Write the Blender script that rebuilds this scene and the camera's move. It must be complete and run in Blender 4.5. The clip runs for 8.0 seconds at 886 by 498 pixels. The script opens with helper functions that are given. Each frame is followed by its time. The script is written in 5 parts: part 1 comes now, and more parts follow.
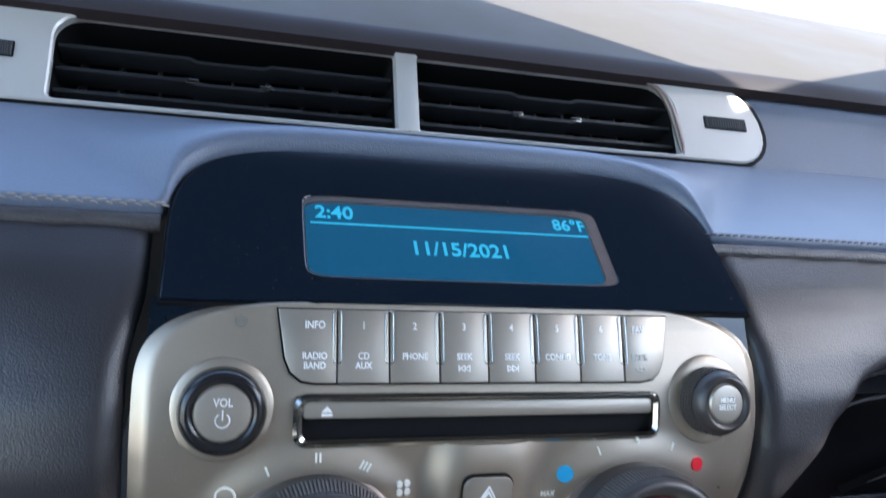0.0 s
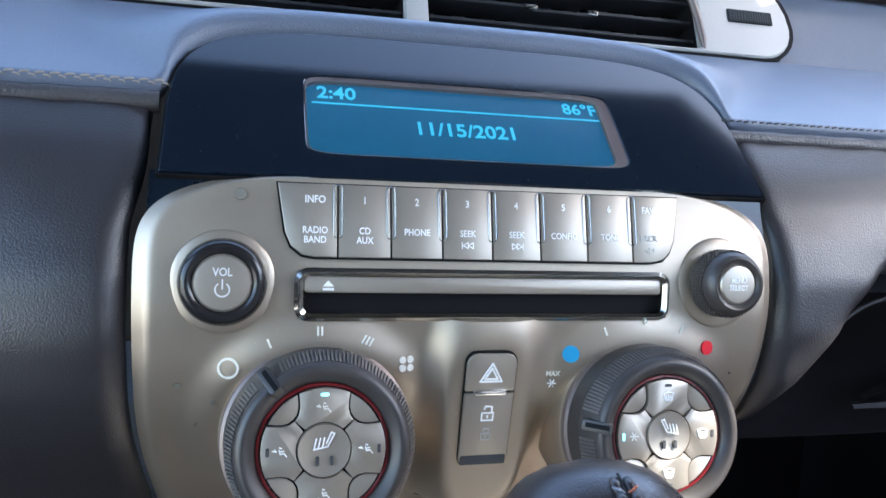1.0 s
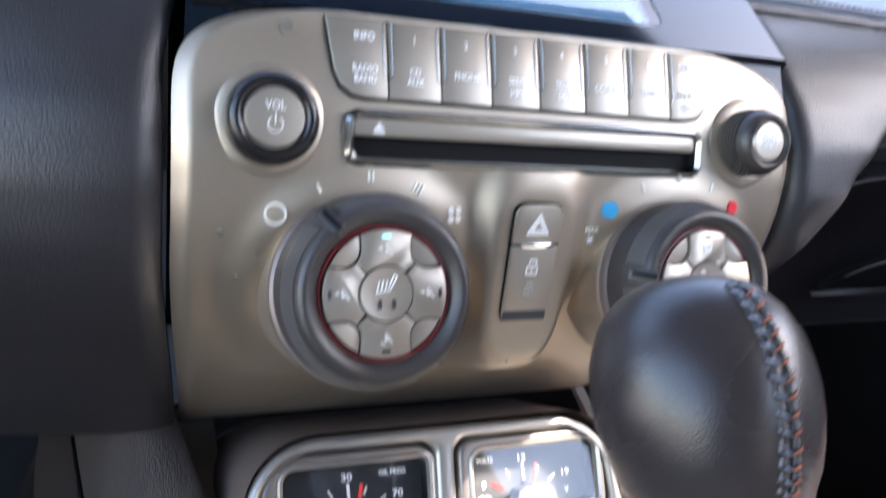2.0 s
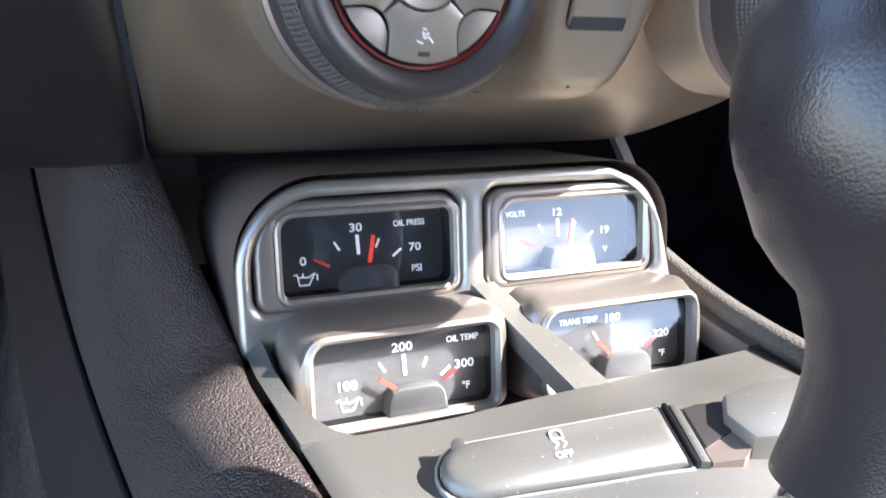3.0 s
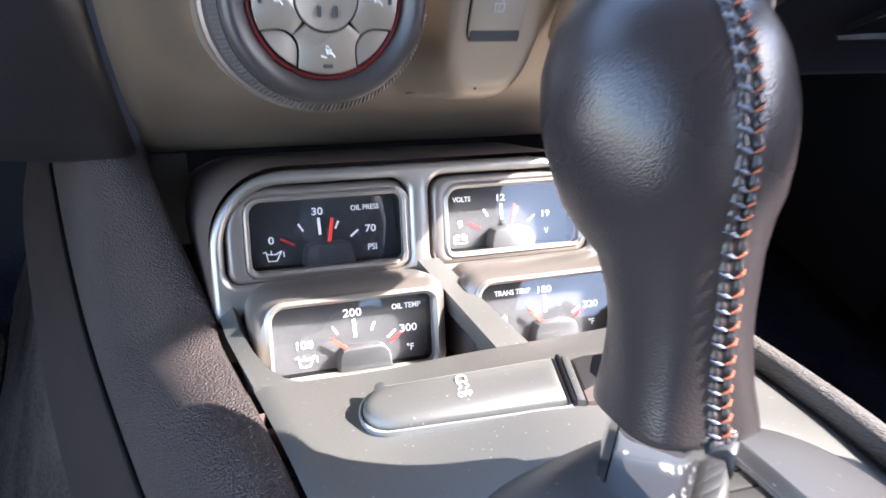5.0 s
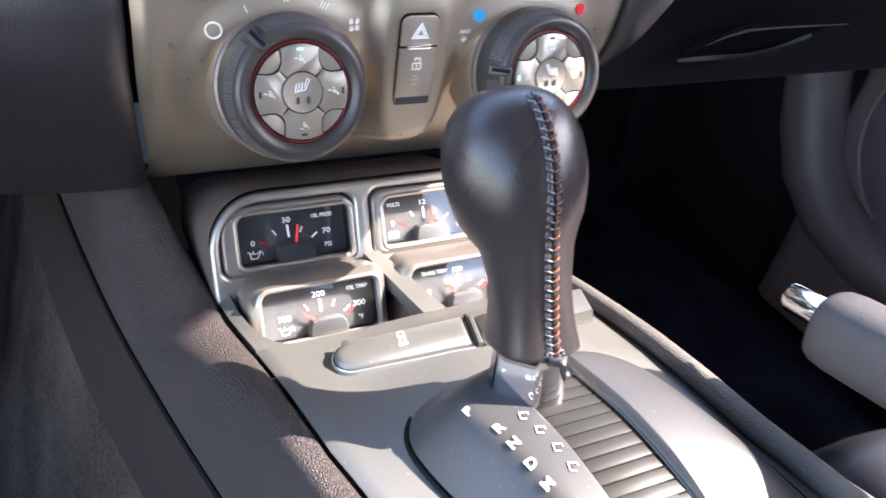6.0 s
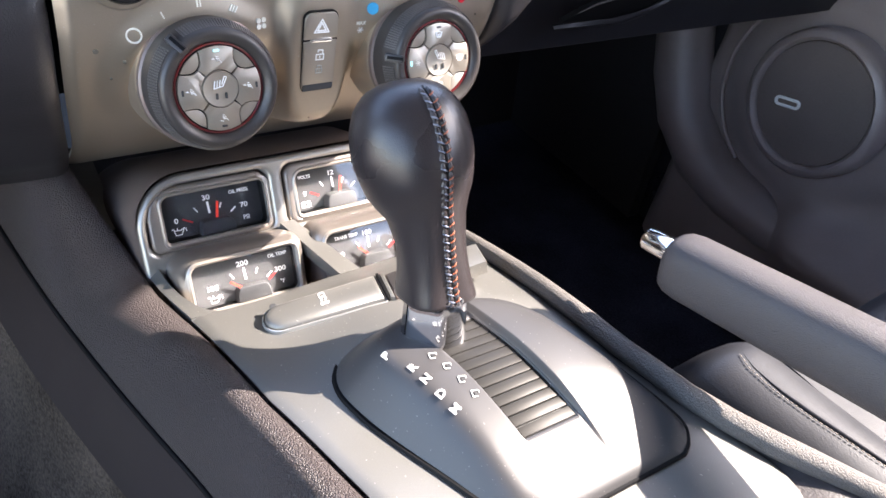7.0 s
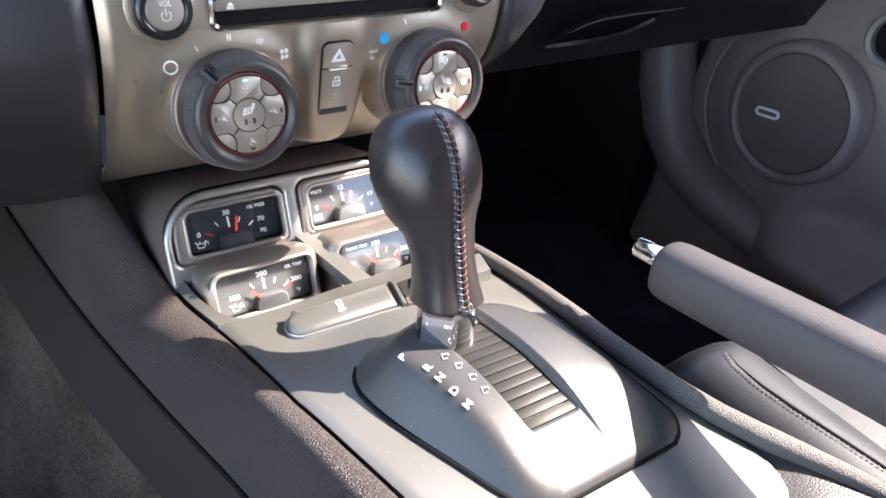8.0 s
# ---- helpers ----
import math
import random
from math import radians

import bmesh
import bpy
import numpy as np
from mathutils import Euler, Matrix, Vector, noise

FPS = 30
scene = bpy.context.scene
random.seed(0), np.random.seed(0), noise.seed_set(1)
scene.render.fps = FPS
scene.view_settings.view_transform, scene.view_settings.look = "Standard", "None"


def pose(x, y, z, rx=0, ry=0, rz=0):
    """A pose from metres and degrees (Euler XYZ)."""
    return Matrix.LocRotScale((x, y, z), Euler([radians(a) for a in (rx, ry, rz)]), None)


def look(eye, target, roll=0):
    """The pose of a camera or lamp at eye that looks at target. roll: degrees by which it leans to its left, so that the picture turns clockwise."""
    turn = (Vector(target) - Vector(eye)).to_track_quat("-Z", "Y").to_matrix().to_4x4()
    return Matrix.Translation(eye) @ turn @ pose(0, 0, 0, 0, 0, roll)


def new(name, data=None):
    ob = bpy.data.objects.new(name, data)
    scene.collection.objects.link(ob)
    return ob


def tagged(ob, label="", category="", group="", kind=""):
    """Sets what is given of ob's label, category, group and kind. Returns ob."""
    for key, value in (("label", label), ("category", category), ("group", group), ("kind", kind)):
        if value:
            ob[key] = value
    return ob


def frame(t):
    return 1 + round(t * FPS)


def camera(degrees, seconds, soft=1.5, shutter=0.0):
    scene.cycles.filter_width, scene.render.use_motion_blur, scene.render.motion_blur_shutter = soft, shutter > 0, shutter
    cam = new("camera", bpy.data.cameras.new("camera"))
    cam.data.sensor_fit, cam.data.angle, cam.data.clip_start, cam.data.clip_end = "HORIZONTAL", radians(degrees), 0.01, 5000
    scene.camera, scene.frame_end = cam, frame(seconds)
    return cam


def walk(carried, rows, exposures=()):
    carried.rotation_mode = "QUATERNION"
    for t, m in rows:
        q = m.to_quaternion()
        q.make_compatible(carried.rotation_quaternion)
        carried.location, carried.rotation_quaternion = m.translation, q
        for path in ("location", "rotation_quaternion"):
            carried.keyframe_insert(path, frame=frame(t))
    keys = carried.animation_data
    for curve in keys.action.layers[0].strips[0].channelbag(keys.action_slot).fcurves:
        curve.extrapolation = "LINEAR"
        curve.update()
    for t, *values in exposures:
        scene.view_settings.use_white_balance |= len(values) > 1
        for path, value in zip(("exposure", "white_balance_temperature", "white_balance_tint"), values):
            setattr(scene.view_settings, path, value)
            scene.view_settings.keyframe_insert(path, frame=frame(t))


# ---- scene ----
cam = camera(59.6, 8.0, shutter=0.4)
PATH = [
    (0, (-0.093, -0.235, 0.704), (0.477, 1.654, 0.373), 5.5),
    (0.5, (-0.083, -0.24, 0.691), (0.442, 1.643, 0.269), 5.2),
    (1, (-0.082, -0.238, 0.681), (0.417, 1.64, 0.207), 4.8),
    (1.5, (-0.093, -0.237, 0.678), (0.444, 1.622, 0.173), 4.8),
    (1.8, (-0.113, -0.233, 0.66), (0.553, 1.579, 0.136), 5.6),
    (2, (-0.125, -0.225, 0.644), (0.619, 1.538, 0.06), 6.8),
    (2.2, (-0.134, -0.211, 0.635), (0.669, 1.458, -0.119), 9.3),
    (3.3, (-0.104, -0.17, 0.597), (0.611, 1.302, -0.553), 9.7),
    (3.5, (-0.096, -0.169, 0.593), (0.603, 1.299, -0.572), 9.7),
    (4, (-0.088, -0.171, 0.59), (0.565, 1.311, -0.583), 9.4),
    (4.2, (-0.086, -0.172, 0.588), (0.551, 1.322, -0.58), 9.1),
    (5.3, (-0.113, -0.247, 0.652), (0.563, 1.258, -0.478), 7.8),
    (5.5, (-0.124, -0.264, 0.667), (0.593, 1.223, -0.463), 8.3),
    (6, (-0.141, -0.298, 0.699), (0.679, 1.108, -0.464), 9.4),
    (6.5, (-0.151, -0.316, 0.724), (0.777, 0.985, -0.478), 10.4),
    (7, (-0.164, -0.327, 0.735), (0.845, 0.885, -0.495), 11.5),
    (7.5, (-0.178, -0.336, 0.746), (0.867, 0.845, -0.484), 12.0),
    (8, (-0.19, -0.34, 0.755), (0.851, 0.864, -0.457), 11.5),
]
STOPS = [(0.0, 3.08, 6350, 8), (0.5, 3.36, 6450, 8), (1.0, 3.35, 6450, 8), (1.5, 3.34, 6500, 9), (2.0, 3.42, 6900, 14), (2.7, 3.44, 6700, 12), (3.5, 3.54, 6300, 10), (4.0, 3.49, 6300, 10), (5.5, 3.59, 6750, 16), (6.5, 3.5, 7050, 16), (8.0, 3.35, 7100, 15)]
walk(cam, [(t, look(eye, target, roll)) for t, eye, target, roll in PATH], STOPS)

# ---- light ----
SUN_WAY = Vector((1.0, -0.320, 1.0)).normalized()
sun = new("sun", bpy.data.lights.new("sun", "SUN"))
sun.data.energy, sun.data.angle, sun.data.color = 2.45, radians(0.55), (1.0, 0.965, 0.915)
sun.matrix_world = look(SUN_WAY * 20, (0, 0, 0))
world = bpy.data.worlds.new("world")
scene.world = world
world.use_nodes = True
sky = world.node_tree.nodes.new("ShaderNodeTexSky")
sky.sky_type, sky.sun_disc = "NISHITA", False
sky.sun_elevation = math.asin(SUN_WAY.z)
sky.sun_rotation = math.atan2(SUN_WAY.x, SUN_WAY.y)
background = world.node_tree.nodes["Background"]
background.inputs["Strength"].default_value = 0.15
world.node_tree.links.new(sky.outputs["Color"], background.inputs["Color"])


# ---- materials ----
def surface(name, base, rough=0.5, metal=0.0, grain=400.0, vary=0.12, bump=0.1, depth=0.0003, kind="noise", coat=0.0, spots=0.0, spec=0.5):
    """A node material: base colour with fine grain and broad wear, roughness that varies, and relief."""
    m = bpy.data.materials.new(name)
    m.use_nodes = True
    t = m.node_tree
    b = t.nodes["Principled BSDF"]
    b.inputs["Metallic"].default_value = metal
    b.inputs["Coat Weight"].default_value = coat
    b.inputs["Coat Roughness"].default_value = 0.12
    b.inputs["Specular IOR Level"].default_value = spec
    where = t.nodes.new("ShaderNodeTexCoord")
    fine = t.nodes.new("ShaderNodeTexNoise")
    fine.inputs["Scale"].default_value, fine.inputs["Detail"].default_value = grain, 4
    broad = t.nodes.new("ShaderNodeTexNoise")
    broad.inputs["Scale"].default_value, broad.inputs["Detail"].default_value = 14, 5
    t.links.new(where.outputs["Object"], fine.inputs["Vector"])
    t.links.new(where.outputs["Object"], broad.inputs["Vector"])
    add = t.nodes.new("ShaderNodeMath")
    add.operation = "ADD"
    t.links.new(fine.outputs["Fac"], add.inputs[0])
    t.links.new(broad.outputs["Fac"], add.inputs[1])
    ramp = t.nodes.new("ShaderNodeMapRange")
    ramp.inputs["From Min"].default_value, ramp.inputs["From Max"].default_value = 0.6, 1.4
    ramp.inputs["To Min"].default_value, ramp.inputs["To Max"].default_value = 1 - vary, 1 + vary
    t.links.new(add.outputs[0], ramp.inputs["Value"])
    tint = t.nodes.new("ShaderNodeVectorMath")
    tint.operation = "SCALE"
    tint.inputs[0].default_value = base
    t.links.new(ramp.outputs["Result"], tint.inputs["Scale"])
    colour = tint.outputs["Vector"]
    if spots:
        dust = t.nodes.new("ShaderNodeTexNoise")
        dust.inputs["Scale"].default_value, dust.inputs["Detail"].default_value = 700, 2
        t.links.new(where.outputs["Object"], dust.inputs["Vector"])
        pick = t.nodes.new("ShaderNodeMapRange")
        pick.inputs["From Min"].default_value, pick.inputs["From Max"].default_value = 0.71, 0.76
        pick.inputs["To Max"].default_value = spots
        t.links.new(dust.outputs["Fac"], pick.inputs["Value"])
        mix = t.nodes.new("ShaderNodeMix")
        mix.data_type = "RGBA"
        t.links.new(pick.outputs["Result"], mix.inputs[0])
        t.links.new(colour, mix.inputs[6])
        mix.inputs[7].default_value = (0.55, 0.52, 0.48, 1)
        colour = mix.outputs[2]
    t.links.new(colour, b.inputs["Base Color"])
    gloss = t.nodes.new("ShaderNodeMapRange")
    gloss.inputs["From Min"].default_value, gloss.inputs["From Max"].default_value = 0.3, 0.7
    gloss.inputs["To Min"].default_value, gloss.inputs["To Max"].default_value = max(0.02, rough * 0.85), min(1, rough * 1.15)
    t.links.new(broad.outputs["Fac"], gloss.inputs["Value"])
    t.links.new(gloss.outputs["Result"], b.inputs["Roughness"])
    if bump:
        relief = t.nodes.new("ShaderNodeBump")
        relief.inputs["Strength"].default_value, relief.inputs["Distance"].default_value = bump, depth
        if kind == "leather":
            cells = t.nodes.new("ShaderNodeTexVoronoi")
            cells.inputs["Scale"].default_value = grain
            warp = t.nodes.new("ShaderNodeVectorMath")
            warp.operation = "MULTIPLY_ADD"
            warp.inputs[1].default_value = (0.45 / grain, 0.45 / grain, 0.45 / grain)
            soft = t.nodes.new("ShaderNodeTexNoise")
            soft.inputs["Scale"].default_value = grain * 0.6
            t.links.new(where.outputs["Object"], soft.inputs["Vector"])
            t.links.new(soft.outputs["Color"], warp.inputs[0])
            t.links.new(where.outputs["Object"], warp.inputs[2])
            t.links.new(warp.outputs["Vector"], cells.inputs["Vector"])
            flip = t.nodes.new("ShaderNodeMath")
            flip.operation = "MULTIPLY"
            flip.inputs[1].default_value = -1.0
            t.links.new(cells.outputs["Distance"], flip.inputs[0])
            t.links.new(flip.outputs[0], relief.inputs["Height"])
        else:
            t.links.new(fine.outputs["Fac"], relief.inputs["Height"])
        t.links.new(relief.outputs["Normal"], b.inputs["Normal"])
    return m


def glowing(name, base, glow, strength, rough=0.3):
    m = surface(name, base, rough, bump=0)
    b = m.node_tree.nodes["Principled BSDF"]
    b.inputs["Emission Color"].default_value = (*glow, 1)
    b.inputs["Emission Strength"].default_value = strength
    return m


def clear(name, rough=0.0):
    m = bpy.data.materials.new(name)
    m.use_nodes = True
    t = m.node_tree
    b = t.nodes["Principled BSDF"]
    b.inputs["Transmission Weight"].default_value = 1.0
    b.inputs["Roughness"].default_value = rough
    b.inputs["IOR"].default_value = 1.40
    b.inputs["Base Color"].default_value = (0.97, 0.98, 1.0, 1)
    return m


SILVER = surface("satin_silver_paint", (0.430, 0.366, 0.295), 0.45, 0.82, 2500, 0.05, 0.06, 0.0001, spots=0.35)
STAIN = surface("dull_stain", (0.20, 0.185, 0.155), 0.6, 0.4, 2500, 0.1, 0)
SILVER_BUTTON = surface("satin_button_paint", (0.400, 0.355, 0.300), 0.40, 0.7, 2500, 0.05, 0.05, 0.0001)
TRIM_SILVER = surface("bright_silver_trim", (0.50, 0.49, 0.47), 0.34, 0.6, 2500, 0.04, 0.04, 0.0001)
POD_SILVER = surface("pod_silver_paint", (0.315, 0.30, 0.28), 0.36, 0.65, 2500, 0.04, 0.04, 0.0001)
VENT_SILVER = surface("vent_silver_paint", (0.48, 0.465, 0.45), 0.38, 0.35, 2500, 0.04, 0.04, 0.0001)
SLOT_CHROME = surface("dark_chrome", (0.40, 0.39, 0.365), 0.22, 1.0, 60, 0.05, 0)
COLLAR_CHROME = surface("grey_chrome", (0.58, 0.58, 0.60), 0.09, 1.0, 60, 0.05, 0)
CHROME = surface("chrome", (0.85, 0.85, 0.86), 0.07, 1.0, 60, 0.03, 0)
GLOSS_BLACK = surface("gloss_black_lens", (0.005, 0.009, 0.016), 0.07, 0, 900, 0.1, 0, spots=0.03, spec=0.36)
LEATHER = surface("black_leather", (0.046, 0.041, 0.043), 0.44, 0, 950, 0.2, 0.5, 0.0004, "leather")
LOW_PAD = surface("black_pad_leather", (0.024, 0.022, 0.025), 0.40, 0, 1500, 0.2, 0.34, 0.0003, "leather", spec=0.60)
# Charcoal leather with the blue cast of the light put into its colour.
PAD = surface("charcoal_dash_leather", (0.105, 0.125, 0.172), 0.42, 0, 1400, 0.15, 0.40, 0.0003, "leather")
BOLSTER = surface("grained_console_leather", (0.047, 0.036, 0.0355), 0.46, 0, 1350, 0.2, 0.9, 0.0009, "leather", spec=0.45)
KNOB_LEATHER = surface("shifter_leather", (0.031, 0.0255, 0.0265), 0.30, 0, 1700, 0.2, 0.19, 0.0003, "leather", spec=0.50)
BRAKE_VINYL = surface("grey_brake_vinyl", (0.052, 0.046, 0.048), 0.5, 0, 1900, 0.2, 0.45, 0.0005, "leather")
DARK = surface("dark_plastic", (0.030, 0.027, 0.027), 0.5, 0, 1600, 0.15, 0.3, 0.0002)
BLACK = surface("black_gap", (0.006, 0.006, 0.007), 0.6, 0, 900, 0.2, 0, spec=0.12)
VENT_BLACK = surface("black_vent_plastic", (0.013, 0.014, 0.017), 0.42, 0, 1600, 0.15, 0.2, 0.0002)
SLAT_GREY = surface("grey_slat_plastic", (0.030, 0.028, 0.026), 0.45, 0.1, 1600, 0.1, 0.1, 0.0001, spec=0.25)
# Paler than the dial rubber: light reflected by the ribs is in the colour.
GLINT_RIB = surface("glint_rubber_rib", (0.105, 0.096, 0.092), 0.45, 0, 1600, 0.2, 0.2, 0.0002)
RING_BLACK = surface("polished_black_ring", (0.020, 0.019, 0.020), 0.20, 0.2, 900, 0.1, 0)
KNURL = surface("soft_black_rubber", (0.040, 0.035, 0.034), 0.42, 0, 1600, 0.15, 0.2, 0.0002)
BEIGE = surface("beige_dash_top", (0.085, 0.075, 0.065), 0.75, 0, 900, 0.06, 0.3, 0.0002, spec=0.15)
BEZEL = surface("satin_gauge_bezel", (0.235, 0.205, 0.185), 0.38, 0.6, 2200, 0.06, 0.06, 0.0001)
LIP = surface("satin_gauge_lip", (0.36, 0.325, 0.29), 0.38, 0.6, 2200, 0.05, 0.05, 0.0001)
COCOA = surface("cocoa_plastic", (0.130, 0.094, 0.090), 0.5, 0, 1600, 0.12, 0.3, 0.0002)
BROWN_GREY = surface("warm_grey_bezel", (0.205, 0.160, 0.145), 0.42, 0.45, 2200, 0.06, 0.06, 0.0001)
CONSOLE_SILVER = surface("console_silver_paint", (0.200, 0.195, 0.184), 0.44, 0.6, 2500, 0.09, 0.14, 0.0001, spots=0.75)
DOME_GREY = surface("shift_dome_paint", (0.058, 0.056, 0.058), 0.42, 0.1, 2500, 0.05, 0.06, 0.0001, spots=0.25, spec=0.42)
RAIL = surface("textured_console_rail", (0.125, 0.113, 0.105), 0.6, 0, 1300, 0.35, 1.0, 0.0012)
# Floor carpet darkened: the footwell's deep shade is put into the colour.
SHADED_CARPET = surface("shade_darkened_carpet", (0.022, 0.023, 0.032), 1.0, 0, 420, 0.85, 1.0, 0.004, spec=0.05)
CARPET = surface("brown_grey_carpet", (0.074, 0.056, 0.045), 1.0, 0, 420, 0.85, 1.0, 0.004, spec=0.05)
SKIRT = surface("dark_brown_plastic", (0.024, 0.0175, 0.0175), 0.7, 0, 1300, 0.15, 0.3, 0.0002, spec=0.14)
SEAT = surface("dark_seat_leather", (0.021, 0.022, 0.027), 0.45, 0, 1200, 0.15, 0.28, 0.0003, "leather")
DOOR_MAT = surface("brown_black_door_plastic", (0.26, 0.208, 0.203), 0.33, 0, 1000, 0.15, 0.4, 0.0004, "leather")
GRILLE = surface("speaker_cloth", (0.135, 0.104, 0.098), 0.7, 0, 900, 0.25, 0.7, 0.0008)
THREAD = surface("cream_thread", (0.27, 0.235, 0.205), 0.8, 0, 3000, 0.2, 0.4, 0.0002)
THREAD_ORANGE = surface("rust_thread", (0.36, 0.105, 0.055), 0.8, 0, 3000, 0.2, 0.4, 0.0002)
THREAD_GREY = surface("pale_grey_thread", (0.17, 0.19, 0.25), 0.8, 0, 3000, 0.2, 0.4, 0.0002)
WHITE = surface("white_print", (0.88, 0.88, 0.87), 0.5, 0, 900, 0.04, 0)
PANEL_PRINT = surface("worn_panel_print", (0.80, 0.78, 0.71), 0.5, 0, 900, 0.08, 0)
PRINT = surface("pale_print", (0.80, 0.78, 0.74), 0.5, 0, 900, 0.04, 0)
FAINT = surface("faint_print", (0.45, 0.45, 0.42), 0.5, 0, 900, 0.04, 0)
LIT_PRINT = glowing("backlit_white_print", (0.88, 0.88, 0.87), (0.9, 0.95, 1.0), 0.030, 0.5)
RED = surface("red_print", (0.75, 0.03, 0.03), 0.4, 0, 900, 0.05, 0)
RED_RING = surface("deep_red_ring", (0.12, 0.005, 0.008), 0.3, 0, 900, 0.1, 0, coat=0.6)
RED_DOT = surface("red_dot_print", (0.68, 0.010, 0.025), 0.4, 0, 900, 0.05, 0)
BLUE_DOT = surface("blue_dot_print", (0.02, 0.30, 0.55), 0.4, 0, 900, 0.05, 0)
NEEDLE = glowing("orange_red_needle", (0.85, 0.05, 0.03), (1.0, 0.06, 0.03), 0.030, 0.4)
DIAL = surface("black_dial", (0.064, 0.065, 0.068), 0.8, 0, 900, 0.15, 0.05, 0.0001, spec=0.08)
HUB = surface("dark_grey_hub", (0.058, 0.059, 0.062), 0.6, 0, 1500, 0.1, 0.05, 0.0001, spec=0.2)
GLASS = clear("gauge_glass")
SCREEN = glowing("blue_lcd", (0.01, 0.03, 0.06), (0.0012, 0.024, 0.052), 0.44, 0.2)
LCD_TEXT = glowing("cyan_lcd_text", (0.02, 0.2, 0.3), (0.013, 0.150, 0.235), 0.36)
LED = glowing("cyan_led", (0.2, 0.6, 0.7), (0.10, 0.32, 0.38), 0.55)
BOUNCE_GROUND = surface("pale_bounce_ground", (0.46, 0.41, 0.35), 0.9, 0, 60, 0.3, 0.5, 0.01)
GLOVE = surface("black_glove_box_plastic", (0.014, 0.013, 0.016), 0.45, 0, 1100, 0.15, 0.4, 0.0003, "leather", spec=0.25)
HEADLINER = surface("grey_headliner", (0.035, 0.033, 0.032), 0.95, 0, 700, 0.1, 0.3, 0.0005)
BODY = surface("dark_body_paint", (0.02, 0.02, 0.025), 0.3, 0, 500, 0.1, 0, coat=0.5)


# ---- building helpers ----
def thing(name, at, label, category, group="", kind=""):
    ob = new(name)
    ob.location = at
    ob.empty_display_size = 0.02
    return tagged(ob, label, category, group, kind)


def part(name, bm, material, parent=None, label="", smooth=35):
    """Links a bmesh with world places as one mesh, under a thing or a part."""
    base = Vector((0, 0, 0))
    up = parent
    while up is not None:
        base += up.location
        up = up.parent
    bmesh.ops.translate(bm, verts=bm.verts, vec=-base)
    bmesh.ops.recalc_face_normals(bm, faces=bm.faces)
    me = bpy.data.meshes.new(name)
    bm.to_mesh(me)
    bm.free()
    me.materials.append(material)
    for p in me.polygons:
        p.use_smooth = smooth > 0
    if smooth > 0:
        me.set_sharp_from_angle(angle=radians(smooth))
    ob = new(name, me)
    ob.parent = parent
    return tagged(ob, label)


def plane_frame(at, right, up):
    """A frame at a place: x to the right, y up along the plane, z out of it."""
    x = Vector(right).normalized()
    y = Vector(up)
    y = (y - x * y.dot(x)).normalized()
    z = x.cross(y)
    m = Matrix((x, y, z)).transposed().to_4x4()
    m.translation = at
    return m


def lean(at, degrees_back):
    """A frame that faces the rear of the car and leans back."""
    a = radians(degrees_back)
    return plane_frame(at, (1, 0, 0), (0, math.sin(a), math.cos(a)))


def rounded(w, h, r, n=5, cx=0.0, cy=0.0):
    """The outline of a rounded rectangle; r: one radius or four (right top, left top, left bottom, right bottom)."""
    rs = (r, r, r, r) if isinstance(r, (int, float)) else r
    out = []
    for k, (sx, sy) in enumerate(((1, 1), (-1, 1), (-1, -1), (1, -1))):
        q = max(rs[k], 1e-5)
        for i in range(n + 1):
            a = radians(90 * k + 90 * i / n)
            out.append((cx + sx * (w / 2 - q) + q * math.cos(a), cy + sy * (h / 2 - q) + q * math.sin(a)))
    return out


def round_outline(r, n=32, cx=0.0, cy=0.0):
    return [(cx + r * math.cos(2 * math.pi * i / n), cy + r * math.sin(2 * math.pi * i / n)) for i in range(n)]


def loft(bm, loops, caps=(True, True), closed=True):
    """Skin through loops of places with as many points each."""
    rows = [[bm.verts.new(p) for p in loop] for loop in loops]
    for a, b in zip(rows, rows[1:]):
        n = len(a)
        for i in range(n if closed else n - 1):
            j = (i + 1) % n
            bm.faces.new((a[i], a[j], b[j], b[i]))
    if caps[0]:
        bm.faces.new(rows[0][::-1])
    if caps[1]:
        bm.faces.new(rows[-1])
    return rows


def shrink(outline, d):
    """The outline moved inwards by about d, by its middle."""
    xs, ys = [p[0] for p in outline], [p[1] for p in outline]
    cx, cy = (min(xs) + max(xs)) / 2, (min(ys) + max(ys)) / 2
    kx, ky = 1 - 2 * d / max(max(xs) - min(xs), 1e-6), 1 - 2 * d / max(max(ys) - min(ys), 1e-6)
    return [(cx + (x - cx) * kx, cy + (y - cy) * ky) for x, y in outline]


def plate(outline, m, z0, z1, edge=0.0, bm=None):
    """A slab over an outline in the frame m from z0 up to z1, its upper rim rounded."""
    bm = bm or bmesh.new()
    steps = [(0, z0), (0, z1)] if edge <= 0 else [(0, z0), (0, z1 - edge), (edge * 0.3, z1 - edge * 0.3), (edge, z1)]
    loft(bm, [[m @ Vector((x, y, z)) for x, y in shrink(outline, d)] for d, z in steps])
    return bm


